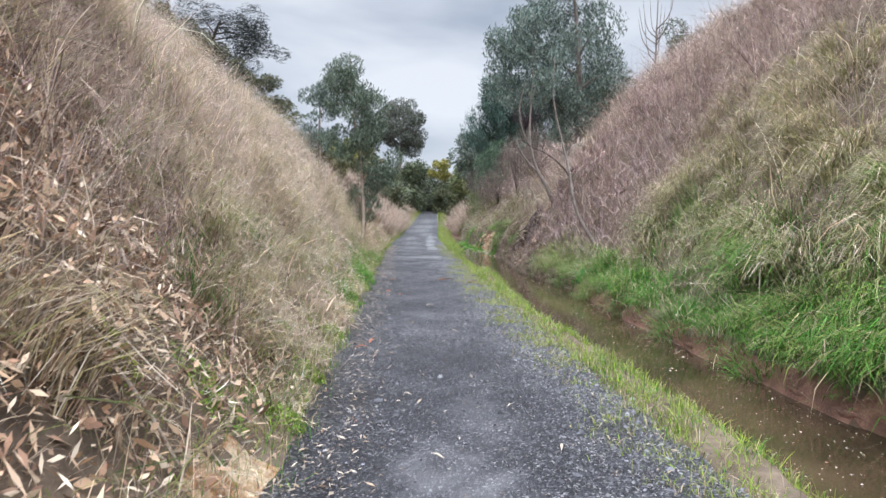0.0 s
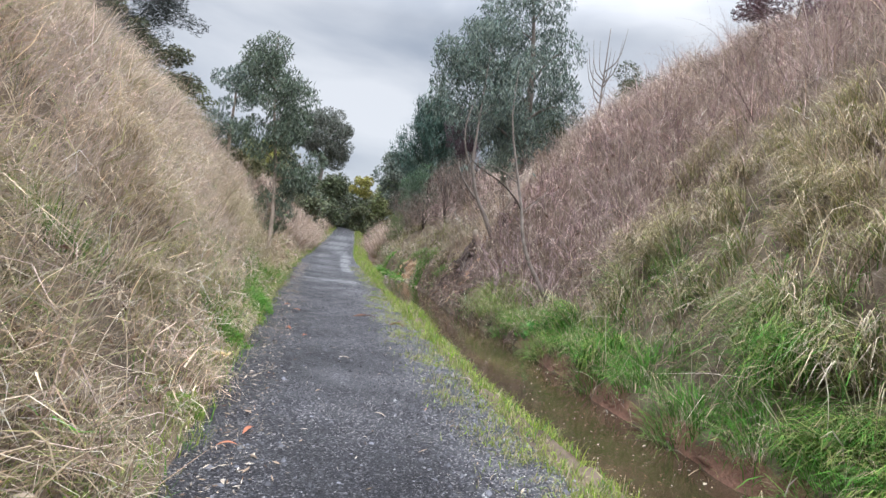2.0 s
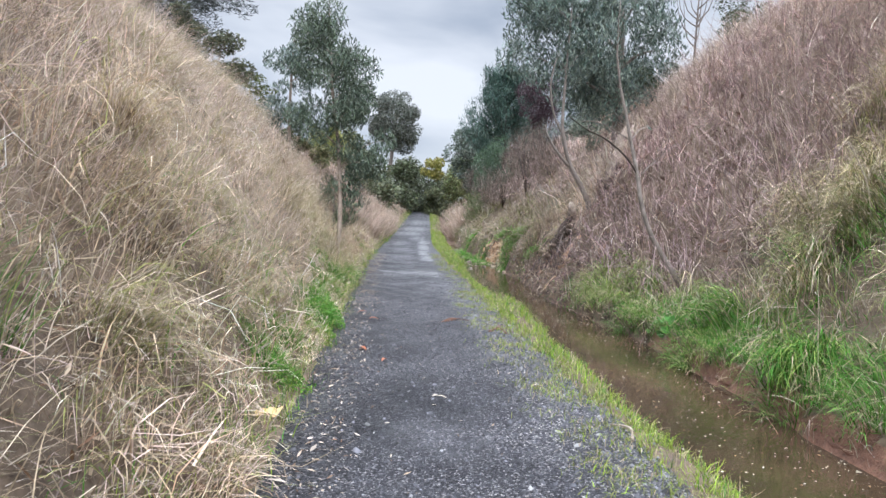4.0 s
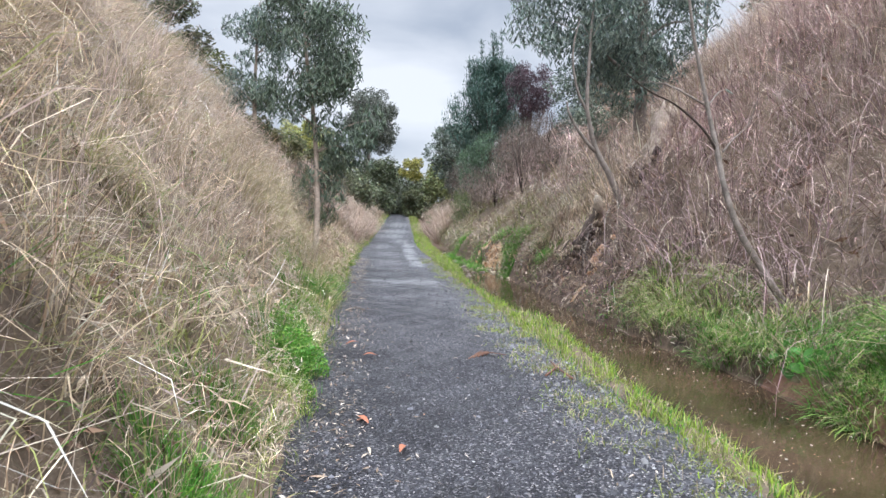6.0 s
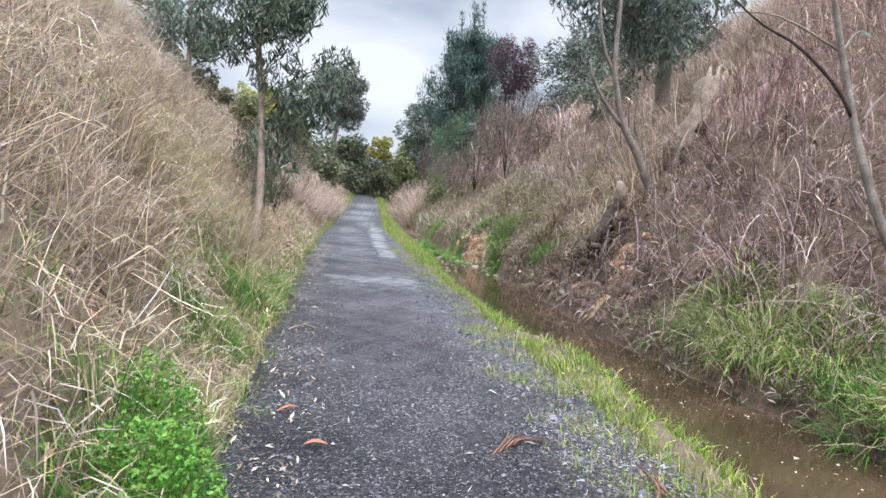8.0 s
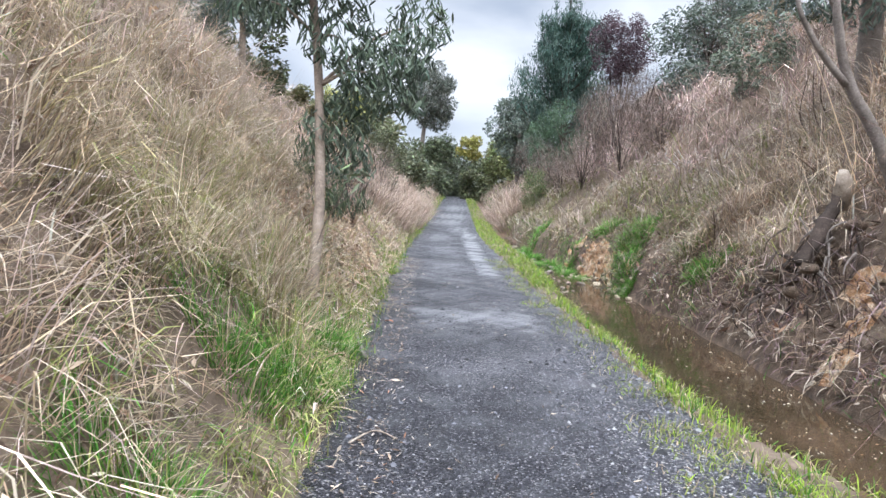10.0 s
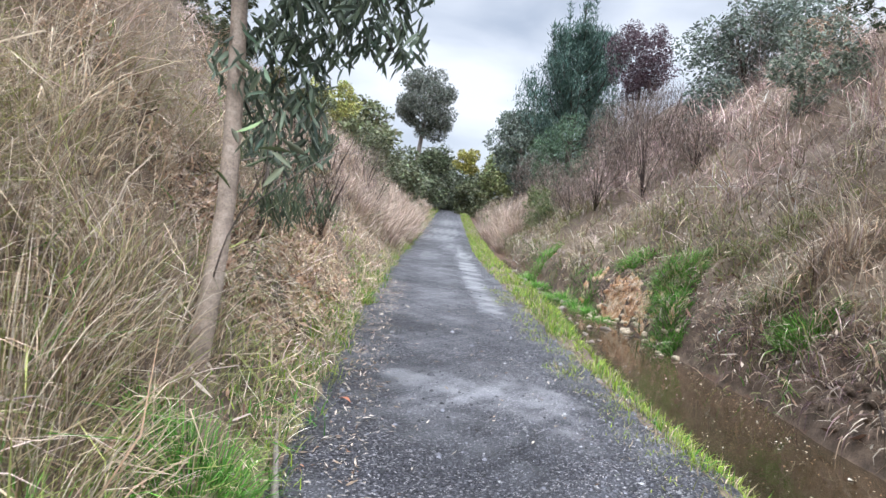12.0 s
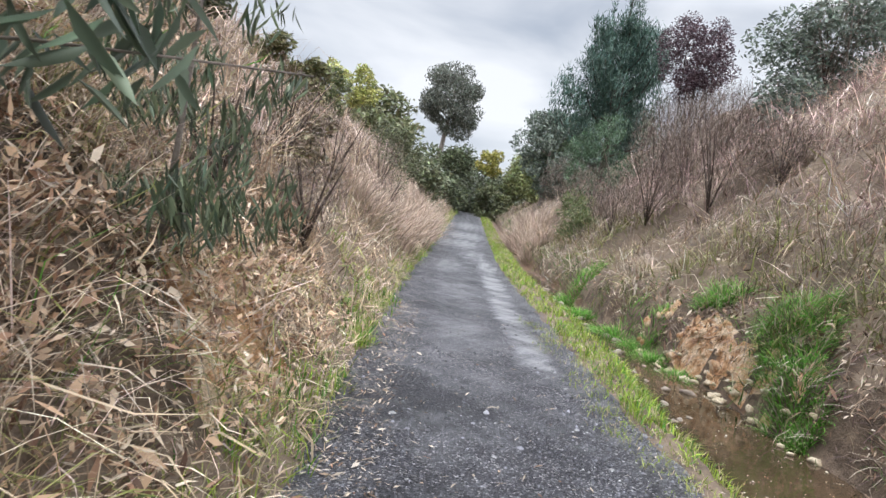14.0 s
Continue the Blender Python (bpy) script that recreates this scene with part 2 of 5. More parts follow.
def smooth_line(pts, n=14):
    """Points along a smooth curve through pts."""
    pts = np.array(pts, float)
    t = np.linspace(0, len(pts) - 1, n)
    out = []
    for u in t:
        k = min(int(u), len(pts) - 2)
        p0, p1, p2, p3 = (pts[max(0, min(len(pts) - 1, k + j))] for j in (-1, 0, 1, 2))
        f = u - k
        out.append(0.5 * (2 * p1 + (p2 - p0) * f + (2 * p0 - 5 * p1 + 4 * p2 - p3) * f * f + (3 * p1 - p0 - 3 * p2 + p3) * f ** 3))
    return out


def leaves(C, size, aspect, droop, tint, fine=False):
    """Lance-shaped leaves centred at C, hanging by droop (1: straight down)."""
    n = len(C)
    a = rng.uniform(0, 2 * np.pi, n)
    dz = -droop + rng.normal(0, 0.35, n)
    d = np.stack([np.cos(a), np.sin(a), dz * 1.6], 1)
    d /= np.linalg.norm(d, axis=1)[:, None]
    s = np.cross(d, rng.normal(0, 1, (n, 3)))
    s /= np.linalg.norm(s, axis=1)[:, None]
    nrm = np.cross(d, s)
    L = (size * rng.uniform(0.7, 1.25, n))[:, None]
    W = L * aspect
    if fine:
        rows = [C - d * L * 0.5, C - d * L * 0.15 + s * W * 0.5 + nrm * W * 0.15, C + d * L * 0.2 + s * W * 0.42 + nrm * W * 0.1 - nrm * L * 0.05,
                C + d * L * 0.55 - nrm * L * 0.14, C + d * L * 0.2 - s * W * 0.42 + nrm * W * 0.1 - nrm * L * 0.05, C - d * L * 0.15 - s * W * 0.5 + nrm * W * 0.15]
        v = np.stack(rows, 1).reshape(-1, 3)
        o = np.arange(n)[:, None] * 6
        return v, np.concatenate([o + [[0, 1, 2, 3]], o + [[0, 3, 4, 5]]]), np.zeros((0, 3), int), np.repeat(tint, 6, 0)
    v = np.stack([C - d * L * 0.5, C + s * W * 0.5 + nrm * W * 0.2, C + d * L * 0.5, C - s * W * 0.5 + nrm * W * 0.2], 1).reshape(-1, 3)
    o = np.arange(n)[:, None] * 4
    return v, np.zeros((0, 4), int), np.concatenate([o + [[0, 1, 2]], o + [[0, 2, 3]]]), np.repeat(tint, 4, 0)


def shades(base, n, spread=0.18, warm=None):
    """n tints round a base colour, some of them drifting towards warm."""
    c = np.array(base)[None] * rng.lognormal(0, spread, (n, 1)) * rng.normal(1, 0.06, (n, 3))
    if warm is not None:
        f = rng.uniform(0, 1, (n, 1)) ** 2
        c = c * (1 - f) + np.array(warm)[None] * f
    return np.clip(c, 0.005, 0.9)


def mottle(x, y, s=1.0, seed=0.0):
    """Smooth noise over the plan, about -1 to 1."""
    x, y = x / s + seed * 3.1, y / s + seed * 7.7
    return (np.sin(x * 1.7 + np.sin(y * 1.3) * 1.4) + np.sin(y * 2.1 + np.sin(x * 1.9 + 1) * 1.2) + 0.6 * np.sin(x * 4.3 + y * 3.7 + 2) + 0.5 * np.sin(y * 5.1 - x * 4.9)) / 2.6


# ---- plan of the cutting ----
def mid(y):
    """Where the middle of the path runs."""
    return np.interp(y, [-50, 22, 30, 36, 44, 56, 68, 85, 130], [0, 0, 0.18, 0.45, 0.95, 1.65, 2.35, 3.6, 8])


def rise(y):
    """How the whole cutting climbs towards its far end."""
    return np.interp(y, [-400, 36, 50, 65, 80, 110, 400], [0, 0, 0.35, 0.95, 1.6, 2.2, 4])


def water_left(y):
    return np.interp(y, [0, 6, 8.4, 12, 15, 17, 20, 22, 24, 27, 40], [1.86, 1.8, 1.62, 1.66, 1.9, 1.52, 1.58, 1.72, 1.92, 2.05, 2.1]) + 0.05 * mottle(y * 0, y, 0.7)


def water_right(y):
    return np.interp(y, [0, 8.5, 12.5, 16.7, 20, 24, 28, 40], [2.95, 2.78, 2.98, 2.66, 2.9, 2.85, 2.6, 2.5]) + 0.07 * mottle(y * 0 + 5, y, 0.6)


def height(x, y):
    x, y = np.asarray(x, float), np.asarray(y, float)
    u = x - mid(y)
    wl, wr = water_left(y), water_right(y)
    bed = np.interp(y, [-20, 24, 27, 45, 60], [-0.36, -0.34, -0.24, -0.2, -0.05])
    # left bank
    e = -(u + 1.22 + 0.06 * mottle(y * 0, y, 0.5, 2))
    lb = np.interp(e, [0, 0.15, 0.4, 1.25, 2.7, 4.2, 5.6, 7.5, 18, 60, 300], [0, 0.05, 0.28, 1.45, 3.4, 4.9, 5.75, 6.3, 6.6, 8, 8])
    lb = lb * np.interp(y, [-30, 18, 24, 40, 60, 90, 160], [1, 1, 0.9, 0.85, 0.7, 0.5, 0.4])
    lb = lb + np.clip(e, 0, 1) * (0.17 * mottle(x, y, 0.6) + 0.2 * mottle(x, y, 1.7, 1) + 0.11 * mottle(x, y, 0.24, 41))
    # right bank
    s = u - wr
    k = np.clip((y - 19) / 3.5, 0, 1)
    k = k * k * (3 - 2 * k)
    ra = np.interp(s, [0, 0.12, 0.45, 1.0, 2.0, 3.6, 5.2, 6.7, 9, 25, 60, 300], [-0.22, 0.06, 0.4, 1.3, 2.65, 4.5, 6.1, 7.2, 8.1, 9, 9.5, 9.5])
    foot = np.interp(s, [0, 0.12, 0.45, 1.0, 2.0, 3.6, 5.2, 6.7, 9, 25, 60, 300], [-0.22, 0.04, 0.2, 0.65, 1.95, 4.1, 6.0, 7.25, 8.1, 9, 9.5, 9.5])
    q = np.clip((y - 14.5) / 2.5, 0, 1)
    ra = ra * q + foot * (1 - q)
    rb = np.interp(s, [0, 0.2, 0.5, 1.1, 3, 5, 7, 9, 11, 25, 60, 300], [-0.22, 0.35, 0.7, 1.05, 2.8, 4.8, 6.5, 7.6, 8.2, 9, 9.5, 9.5])
    rb = rb * np.interp(y, [0, 45, 70, 100, 160], [1, 1, 0.75, 0.5, 0.4])
    rk = ra * (1 - k) + rb * k + np.clip(s - 0.1, 0, 1) * (0.18 * mottle(x, y, 0.65, 3) + 0.22 * mottle(x, y, 1.8, 4) + 0.11 * mottle(x, y, 0.24, 42))
    rk = rk + np.clip(s - 0.3, 0, 1) * 0.17 * mottle(x, y, 0.36, 45) * np.clip((y - 8) / 3, 0, 1) * np.clip((21 - y) / 3, 0, 1)
    bare = np.clip(s / 0.1, 0, 1) * np.clip((1.4 - s) / 0.5, 0, 1) * np.clip((y - 12) / 3, 0.3, 1) * np.clip((30 - y) / 4, 0, 1)
    rk = rk + bare * (0.05 * mottle(x, y, 0.16, 25) + 0.04 * mottle(x, y, 0.28, 26))
    # path bed, verge and ditch
    m_ = np.interp(u, [-1.3, -1.05, 1.0, 1.2, 1.45], [0.03, -0.05, -0.05, 0.015, 0.03])
    ditch = np.where(u < (wl + wr) / 2, np.interp(u - wl, [-0.35, -0.12, 0.0, 0.25], [0, -0.12, -0.21, -0.22]), -0.22)
    depth = np.clip(np.minimum(u - wl, wr - u) / 0.35, 0, 1) * (bed + 0.22)
    z = np.where(u < 0, np.maximum(m_, 0) * (e > 0) + np.where(e > 0, lb, m_), np.where(u < wl - 0.3, m_, np.where(u < wr, ditch + depth + 0.02 * mottle(x, y, 0.3, 5), rk)))
    return z + rise(y)


# ---- ground, path, water ----
def grid(name, xs, ys, zfun, mat, attrs=None, warp=True):
    U, Y = np.meshgrid(xs, ys)
    X = U + (mid(Y) if warp else 0)
    Z = zfun(X, Y)
    n, m = X.shape
    i = (np.arange(n - 1)[:, None] * m + np.arange(m - 1)).reshape(-1)
    f = np.stack([i, i + 1, i + m + 1, i + m], 1)
    extra = attrs(U.ravel(), Y.ravel()) if attrs else ()
    return np_mesh(name, np.stack([X, Y, Z], -1).reshape(-1, 3), [f], mat, None, extra, True)


gx = np.concatenate([-np.geomspace(10, 500, 14)[::-1], np.arange(-9.7, -1.6, 0.16), np.arange(-1.6, 3.6, 0.06), np.arange(3.6, 13, 0.16), np.geomspace(13.2, 500, 14)])
gy = np.concatenate([-np.geomspace(5, 400, 10)[::-1], np.arange(-4.5, 32, 0.15), np.arange(32, 75, 0.45), np.geomspace(76, 600, 16)])
bank = grid("ground", gx, gy, height, M_SOIL)
for m in (M_EARTH, M_REDMUD, M_CLAY, M_MUD):
    bank.materials.append(m)
co = np.empty(len(bank.vertices) * 3, np.float32)
bank.vertices.foreach_get("co", co)
corner = np.empty(len(bank.loops), np.int32)
bank.loops.foreach_get("vertex_index", corner)
cen = co.reshape(-1, 3)[corner.reshape(-1, 4)].mean(1)
fx, fy = cen[:, 0], cen[:, 1]
fs = fx - mid(fy) - water_right(fy)
fm = mottle(fx, fy, 0.35, 28)
kind_ = np.zeros(len(cen), np.int32)
kind_[(fs > -1.5) & (fs < 0.08) & (fx - mid(fy) > 1.5)] = 4
kind_[(fs > 0.0) & (fs < 0.13 + 0.05 * fm) & (fy < 12.5)] = 2
kind_[(fs > 0.0) & (fs < 0.5 + 0.35 * fm) & (fy > 12.5) & (fy < 30)] = 1
kind_[(fs > 0.02) & (fs < 1.0 + 0.15 * fm) & (fy > 17.3) & (fy < 20.0 - 1.45 * fs + 0.2 * fm)] = 1
kind_[(fs > 0.08) & (fs < 0.62 + 0.2 * fm) & (np.abs(fy - 17.25 - 0.35 * fs) < 0.17 + 0.16 * fm)] = 3
kind_[(fs > 0.02) & (fs < 0.34 + 0.16 * fm) & (np.abs(fy - 24.5) < 1.6 + 0.5 * fm) & (mottle(fx, fy, 0.42, 49) > -0.15)] = 3
fe = -(fx - mid(fy)) - 1.25
kind_[(fe > 0.25) & (fe < 0.95) & (np.abs(fy - 20.9) < 0.6 + 0.3 * fm)] = 3
kind_[(fe > -0.15) & (fe < 0.22 + 0.1 * fm) & (np.abs(fy - 3.35) < 0.4)] = 3
bank.polygons.foreach_set("material_index", kind_)
tagged(new("ground", bank), "brown soil banks of an old cutting under dry grass", "ground", kind="structure")

# puddled, shiny places on the path: across, along, half sizes, strength
WET = [(-0.15, 19.4, 0.55, 0.6, 0.78), (0.45, 19.2, 0.3, 0.7, 0.8), (-0.5, 19.7, 0.3, 0.4, 0.7), (0.62, 23.6, 0.2, 0.7, 1.0), (0.62, 24.6, 0.2, 1.0, 1.0), (0.62, 26.8, 0.22, 2.0, 1.0), (0.7, 30.2, 0.24, 2.4, 1.0), (0.7, 34.5, 0.3, 2.4, 0.9), (-0.2, 24.8, 0.4, 0.8, 0.55),
       (-0.1, 28.5, 0.5, 1.2, 0.5), (-0.4, 33.5, 0.45, 2.0, 0.6), (-0.2, 42.5, 0.9, 2.5, 0.8), (0.0, 48, 0.9, 3.0, 0.9), (0.1, 57, 1.0, 4.0, 0.8), (0.4, 38, 0.4, 2.0, 0.7), (-0.26, 3.5, 0.4, 0.5, 0.6), (0.03, 4.4, 0.3, 0.5, 0.4), (-0.15, 8.6, 0.4, 0.5, 0.3), (0.43, 16.6, 0.35, 0.6, 0.45)]


def path_attrs(u, y):
    wet = np.zeros_like(u)
    for cx_, cy_, rx_, ry_, k_ in WET:
        d = ((u - cx_) / rx_) ** 2 + ((y - cy_) / ry_) ** 2 + 0.7 * mottle(u, y, 0.3, cy_) + 0.6 * mottle(u, y, 0.1, cy_)
        wet = np.maximum(wet, k_ * np.clip(0.45 * (2.1 - d), 0, 1) ** 1.5)
    damp = 0.38 * np.clip(0.25 + 0.7 * mottle(u, y, 0.45, 60) + 0.5 * mottle(u, y, 0.13, 61), 0, 1) * np.clip(0.35 + (y - 12) / 8, 0.35, 1)
    wet = np.maximum(wet, damp)
    dry = np.clip((u - 0.3 + 0.25 * mottle(u, y, 0.5, 8)) / 0.5, 0, 1) * np.clip(1 - (y - 13) / 8, 0.2, 1) * 0.8 + np.clip(0.35 * mottle(u, y, 1.1, 9), 0, 0.4) + 0.3 * np.exp(-((u - 0.05) / 0.3) ** 2) * np.clip(0.4 + mottle(u, y * 0.5, 0.5, 10), 0, 1)
    return (("wet", wet), ("dry", np.clip(dry - wet, 0, 1)))


def path_z(x, y):
    u = x - mid(y)
    edge = 1.13 + 0.07 * mottle(x * 0, y, 0.35, 6 + np.sign(u))
    return 0.012 * mottle(x, y, 0.5, 7) + 0.006 * mottle(x, y, 0.15, 7) - 0.1 * np.clip(np.abs(u) - edge, 0, 1) + 0.012 + rise(y)


py = np.concatenate([np.arange(-4, 32, 0.07), np.arange(32, 110, 0.4)])
tagged(new("path", grid("path", np.linspace(-1.32, 1.32, 54), py, path_z, M_GRAVEL, path_attrs)), "dark wet gravel footpath with puddled shiny patches", "path", kind="structure")

yy = np.concatenate([np.arange(-4, 30, 0.2), np.arange(30, 60, 1.0)])
tagged(new("water", grid("water", np.linspace(1.2, 3.3, 6), yy, lambda x, y: np.full_like(x, -0.2), M_WATER)), "shallow muddy brown water standing in the ditch", "water", kind="structure")

# ---- grass and brush on the banks ----
STRAW, PALE, PINK, TAN = (0.475, 0.385, 0.275), (0.66, 0.575, 0.465), (0.56, 0.45, 0.415), (0.35, 0.25, 0.178)
OLIVE, LUSH, LIME = (0.26, 0.28, 0.10), (0.085, 0.235, 0.035), (0.28, 0.40, 0.05)
MAUVE, DARKBRUSH = (0.30, 0.20, 0.212), (0.115, 0.076, 0.082)


def along(n, stretches):
    """n places along the path: stretches of (from, to, weight per metre)."""
    w = np.array([(b - a) * k for a, b, k in stretches])
    pick = rng.choice(len(stretches), n, p=w / w.sum())
    lo, hi = np.array([a for a, b, k in stretches])[pick], np.array([b for a, b, k in stretches])[pick]
    return rng.uniform(lo, hi)


def blend(cols, weights, own=None):
    w = np.stack(weights, 1)
    w = w / w.sum(1, keepdims=True)
    r = rng.uniform(0, 1, len(w))
    if own is None:
        return np.array(cols)[(w.cumsum(1) > r[:, None]).argmax(1)]
    # most blades of a tuft share its colour and brightness
    tone = rng.uniform(0, 1, own.max() + 1)[own]
    r = np.where(rng.uniform(0, 1, len(w)) < 0.6, tone, r)
    glow = rng.lognormal(0, 0.24, own.max() + 1)[own]
    return np.clip(np.array(cols)[(w.cumsum(1) > r[:, None]).argmax(1)] * glow[:, None], 0.01, 0.85)


def soft(v, lo, hi):
    t = np.clip((v - lo) / (hi - lo), 0, 1)
    return t * t * (3 - 2 * t)


def clustered(n, y, spread_lo, spread_hi, tight=0.12, per=14):
    """Offsets gathered in tufts."""
    m = max(1, n // per)
    own = rng.integers(0, m, n)
    cy, cu = y[:m][own], rng.uniform(spread_lo, spread_hi, m)[own]
    return cu + rng.normal(0, tight, n), cy + rng.normal(0, tight * (1 if tight > 0.04 else 4), n), own


def left_bank(n, stretches, segs=3, thatch=False):
    y = along(n, stretches)
    e, y, own = clustered(n, y, 0.0, 1.0, 0.022, 16)
    e = 7.6 * np.abs(e) ** 1.3
    keep = ~((y > 18.9) & (y < 22.6) & (e < 1.35) & (rng.uniform(0, 1, n) < 0.35))
    e, y, own = e[keep], y[keep], own[keep]
    raked = (y < 4.3) & (e < 2.0) & (rng.uniform(0, 1, len(e)) < 0.6)
    e, y, own = e[~raked], y[~raked], own[~raked]
    x = mid(y) - 1.25 - e
    knoll = mottle(x, y, 0.24, 41) + 0.5 * mottle(x, y, 0.6)
    stay = rng.uniform(0, 1, len(e)) < np.clip((0.75 if thatch else 0.95) + 0.8 * knoll, 0.1, 1)
    x, e, y, own, knoll = x[stay], e[stay], y[stay], own[stay], knoll[stay]
    n = len(e)
    tuft = mottle(x, y, 0.9, 11)
    patch = mottle(x, y, 1.6, 12)
    low = 1 - soft(e, 0.3, 2.2)
    green = np.clip(0.16 + 0.6 * low * np.clip(patch + 0.35, 0, 1) + 0.25 * np.clip(patch - 0.3, 0, 1), 0, 0.8) * (1 - 0.5 * soft(y, 20, 24))
    green = green + 0.6 * (1 - soft(e, 0.2, 0.9)) * soft(y, 13.3, 14.8) * (1 - soft(y, 18.4, 19.4))
    high = soft(e, 1.0, 3.2)
    col = blend([STRAW, PALE, PINK, TAN, OLIVE, LUSH], [0.8 - 0.4 * high, 0.38 + (0.7 * soft(e, 0.5, 2.0) * soft(y, 8, 13) + 0.4 * soft(y, 17, 19) * soft(e, 0.4, 1.2)) * (1 - soft(y, 20, 25)), 0.3 + 1.2 * high, 0.35 + 0.4 * np.clip(tuft, 0, 1) + 0.7 * soft(y, 20, 25), green * 1.6, green * 0.25], own)
    col = col * ((1 + 0.22 * mottle(x, y, 0.45, 43) + 0.14 * tuft) * (1 + 0.13 * soft(y, 5, 8) - 0.33 * soft(y, 24, 30)))[:, None]
    P = np.stack([x, y, height(x, y) - 0.02], 1)
    L = rng.uniform(0.28, 0.75, n) * (0.8 + 0.5 * tuft) * np.interp(e, [0, 0.25, 0.8], [0.35, 0.7, 1.0]) * rng.lognormal(0, 0.22, own.max() + 1)[own] * np.clip(1 + 0.3 * knoll, 0.6, 1.5)
    far = np.interp(y, [0, 18, 24, 45, 75], [0.74, 0.8, 1.5, 2.8, 4.5])
    lean = np.abs(rng.normal(0.7, 0.45, n)) + 0.3 * np.clip(-tuft, 0, 1)
    if thatch:
        P[:, 2] += rng.uniform(0.02, 0.22, n)
        lean = rng.normal(1.5, 0.4, n)
        far = far * 1.3
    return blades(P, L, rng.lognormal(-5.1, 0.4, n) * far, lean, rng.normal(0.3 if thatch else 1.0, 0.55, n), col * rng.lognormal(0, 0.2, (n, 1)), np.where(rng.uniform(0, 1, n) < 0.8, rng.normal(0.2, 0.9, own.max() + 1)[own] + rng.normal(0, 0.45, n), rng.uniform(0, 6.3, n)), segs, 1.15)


def brush_zone(s, y):
    """How much of the far-side bank is under dead purple-brown brush."""
    a = soft(y + 0.5 * s, 11.2, 12.8) * (1 - soft(y, 17.0, 18.2)) * soft(s, 0.2, 0.6) * (1 - 0.75 * soft(s, 3.4, 5.4))
    b = soft(s, 3.2, 4.6) * soft(y + 0.9 * s, 9, 12) * (1 - soft(y + 1.2 * s, 18, 24)) * 0.8
    c = soft(y, 21, 24) * soft(s, 1.6, 2.6) * 0.45
    return np.maximum(np.maximum(a, b), c)


def right_bank(n, stretches, segs=3, thatch=False):
    y = along(n, stretches)
    s, y, own = clustered(n, y, 0.0, 1.0, 0.018, 16)
    s = 9.5 * np.abs(s) ** 1.35
    s = 0.08 + np.abs(s - 0.08)
    x = mid(y) + water_right(y) + s
    keep = (rng.uniform(0, 1, n) > 0.9 * brush_zone(s, y)) & ~((y > 16.9) & (y < 20.0 - 1.4 * s) & (s < 1.1) & (rng.uniform(0, 1, n) < 0.93)) & ~((y > 19.5) & (y < 28) & (s < 1.7) & (mottle(x, y, 0.7, 31) > 0.2) & (rng.uniform(0, 1, n) < 0.6)) & ~((y > 23.9) & (y < 26.0) & (s < 0.42) & (rng.uniform(0, 1, n) < 0.9)) & ~((y > 15.8) & (y < 23.5) & (s < 0.6) & (rng.uniform(0, 1, n) < 0.4))
    x, y, s, own = x[keep], y[keep], s[keep], own[keep]
    thin = (y < 12.5) & (rng.uniform(0, 1, len(x)) < np.where(s < 0.11, 0.85, 0.3 * (1 - soft(s, 2.5, 4))))
    x, y, s, own = x[~thin], y[~thin], s[~thin], own[~thin]
    knoll = mottle(x, y, 0.24, 42) + 0.5 * mottle(x, y, 0.65, 3)
    stay = rng.uniform(0, 1, len(x)) < np.clip((0.75 if thatch else 0.95) + 0.8 * knoll, 0.1, 1)
    x, y, s, own, knoll = x[stay], y[stay], s[stay], own[stay], knoll[stay]
    n = len(x)
    x = x + rng.normal(0, 0.08, n)
    tuft, patch = mottle(x, y, 0.9, 13), mottle(x, y, 1.5, 14)
    near = 1 - soft(y, 10.0, 12.5)
    lush = 0.6 * near * (1 - soft(s - 0.45 * patch, 1.0, 2.7)) + (1 - near) * (1 - soft(s, 0.25, 0.8)) * (0.35 + 0.6 * np.clip(patch, 0, 1))
    olive = near * (1 - soft(s, 1.7, 3.4)) * 0.8 + soft(y, 19, 21) * np.clip(patch + 0.35, 0, 1) * (1 - soft(s, 1.6, 3.6)) * 3.4
    high = soft(s, 2.5, 5.0)
    col = blend([STRAW, PALE, PINK, TAN, OLIVE, LUSH], [0.55 * np.ones(n), 0.32 + 0.25 * high + 0.25 * soft(y, 20, 23) + 0.4 * near * soft(s, 1.6, 3.0), 0.25 + 0.9 * high, 0.3 + 0.35 * soft(y, 19, 22), olive, lush * 2.2], own)
    col = col * (1 + 0.22 * mottle(x, y, 0.45, 44) + 0.14 * tuft - 0.3 * soft(y, 20, 25))[:, None]
    green = col[:, 1] > col[:, 0]
    P = np.stack([x, y, height(x, y) - 0.02], 1)
    L = rng.uniform(0.28, 0.75, n) * (0.85 + 0.45 * tuft) * np.interp(s, [0, 0.3, 0.9], [0.55, 0.8, 1.0]) * np.where(green, 0.85, 1) * rng.lognormal(0, 0.22, own.max() + 1)[own] * np.clip(1 + 0.3 * knoll, 0.6, 1.5)
    far = np.interp(y, [0, 12, 24, 45, 75], [0.8, 1.0, 1.6, 2.8, 4.5])
    lean = np.abs(rng.normal(0.65, 0.42, n))
    if thatch:
        P[:, 2] += rng.uniform(0.02, 0.22, n)
        lean = rng.normal(1.5, 0.4, n)
        far = far * 1.3
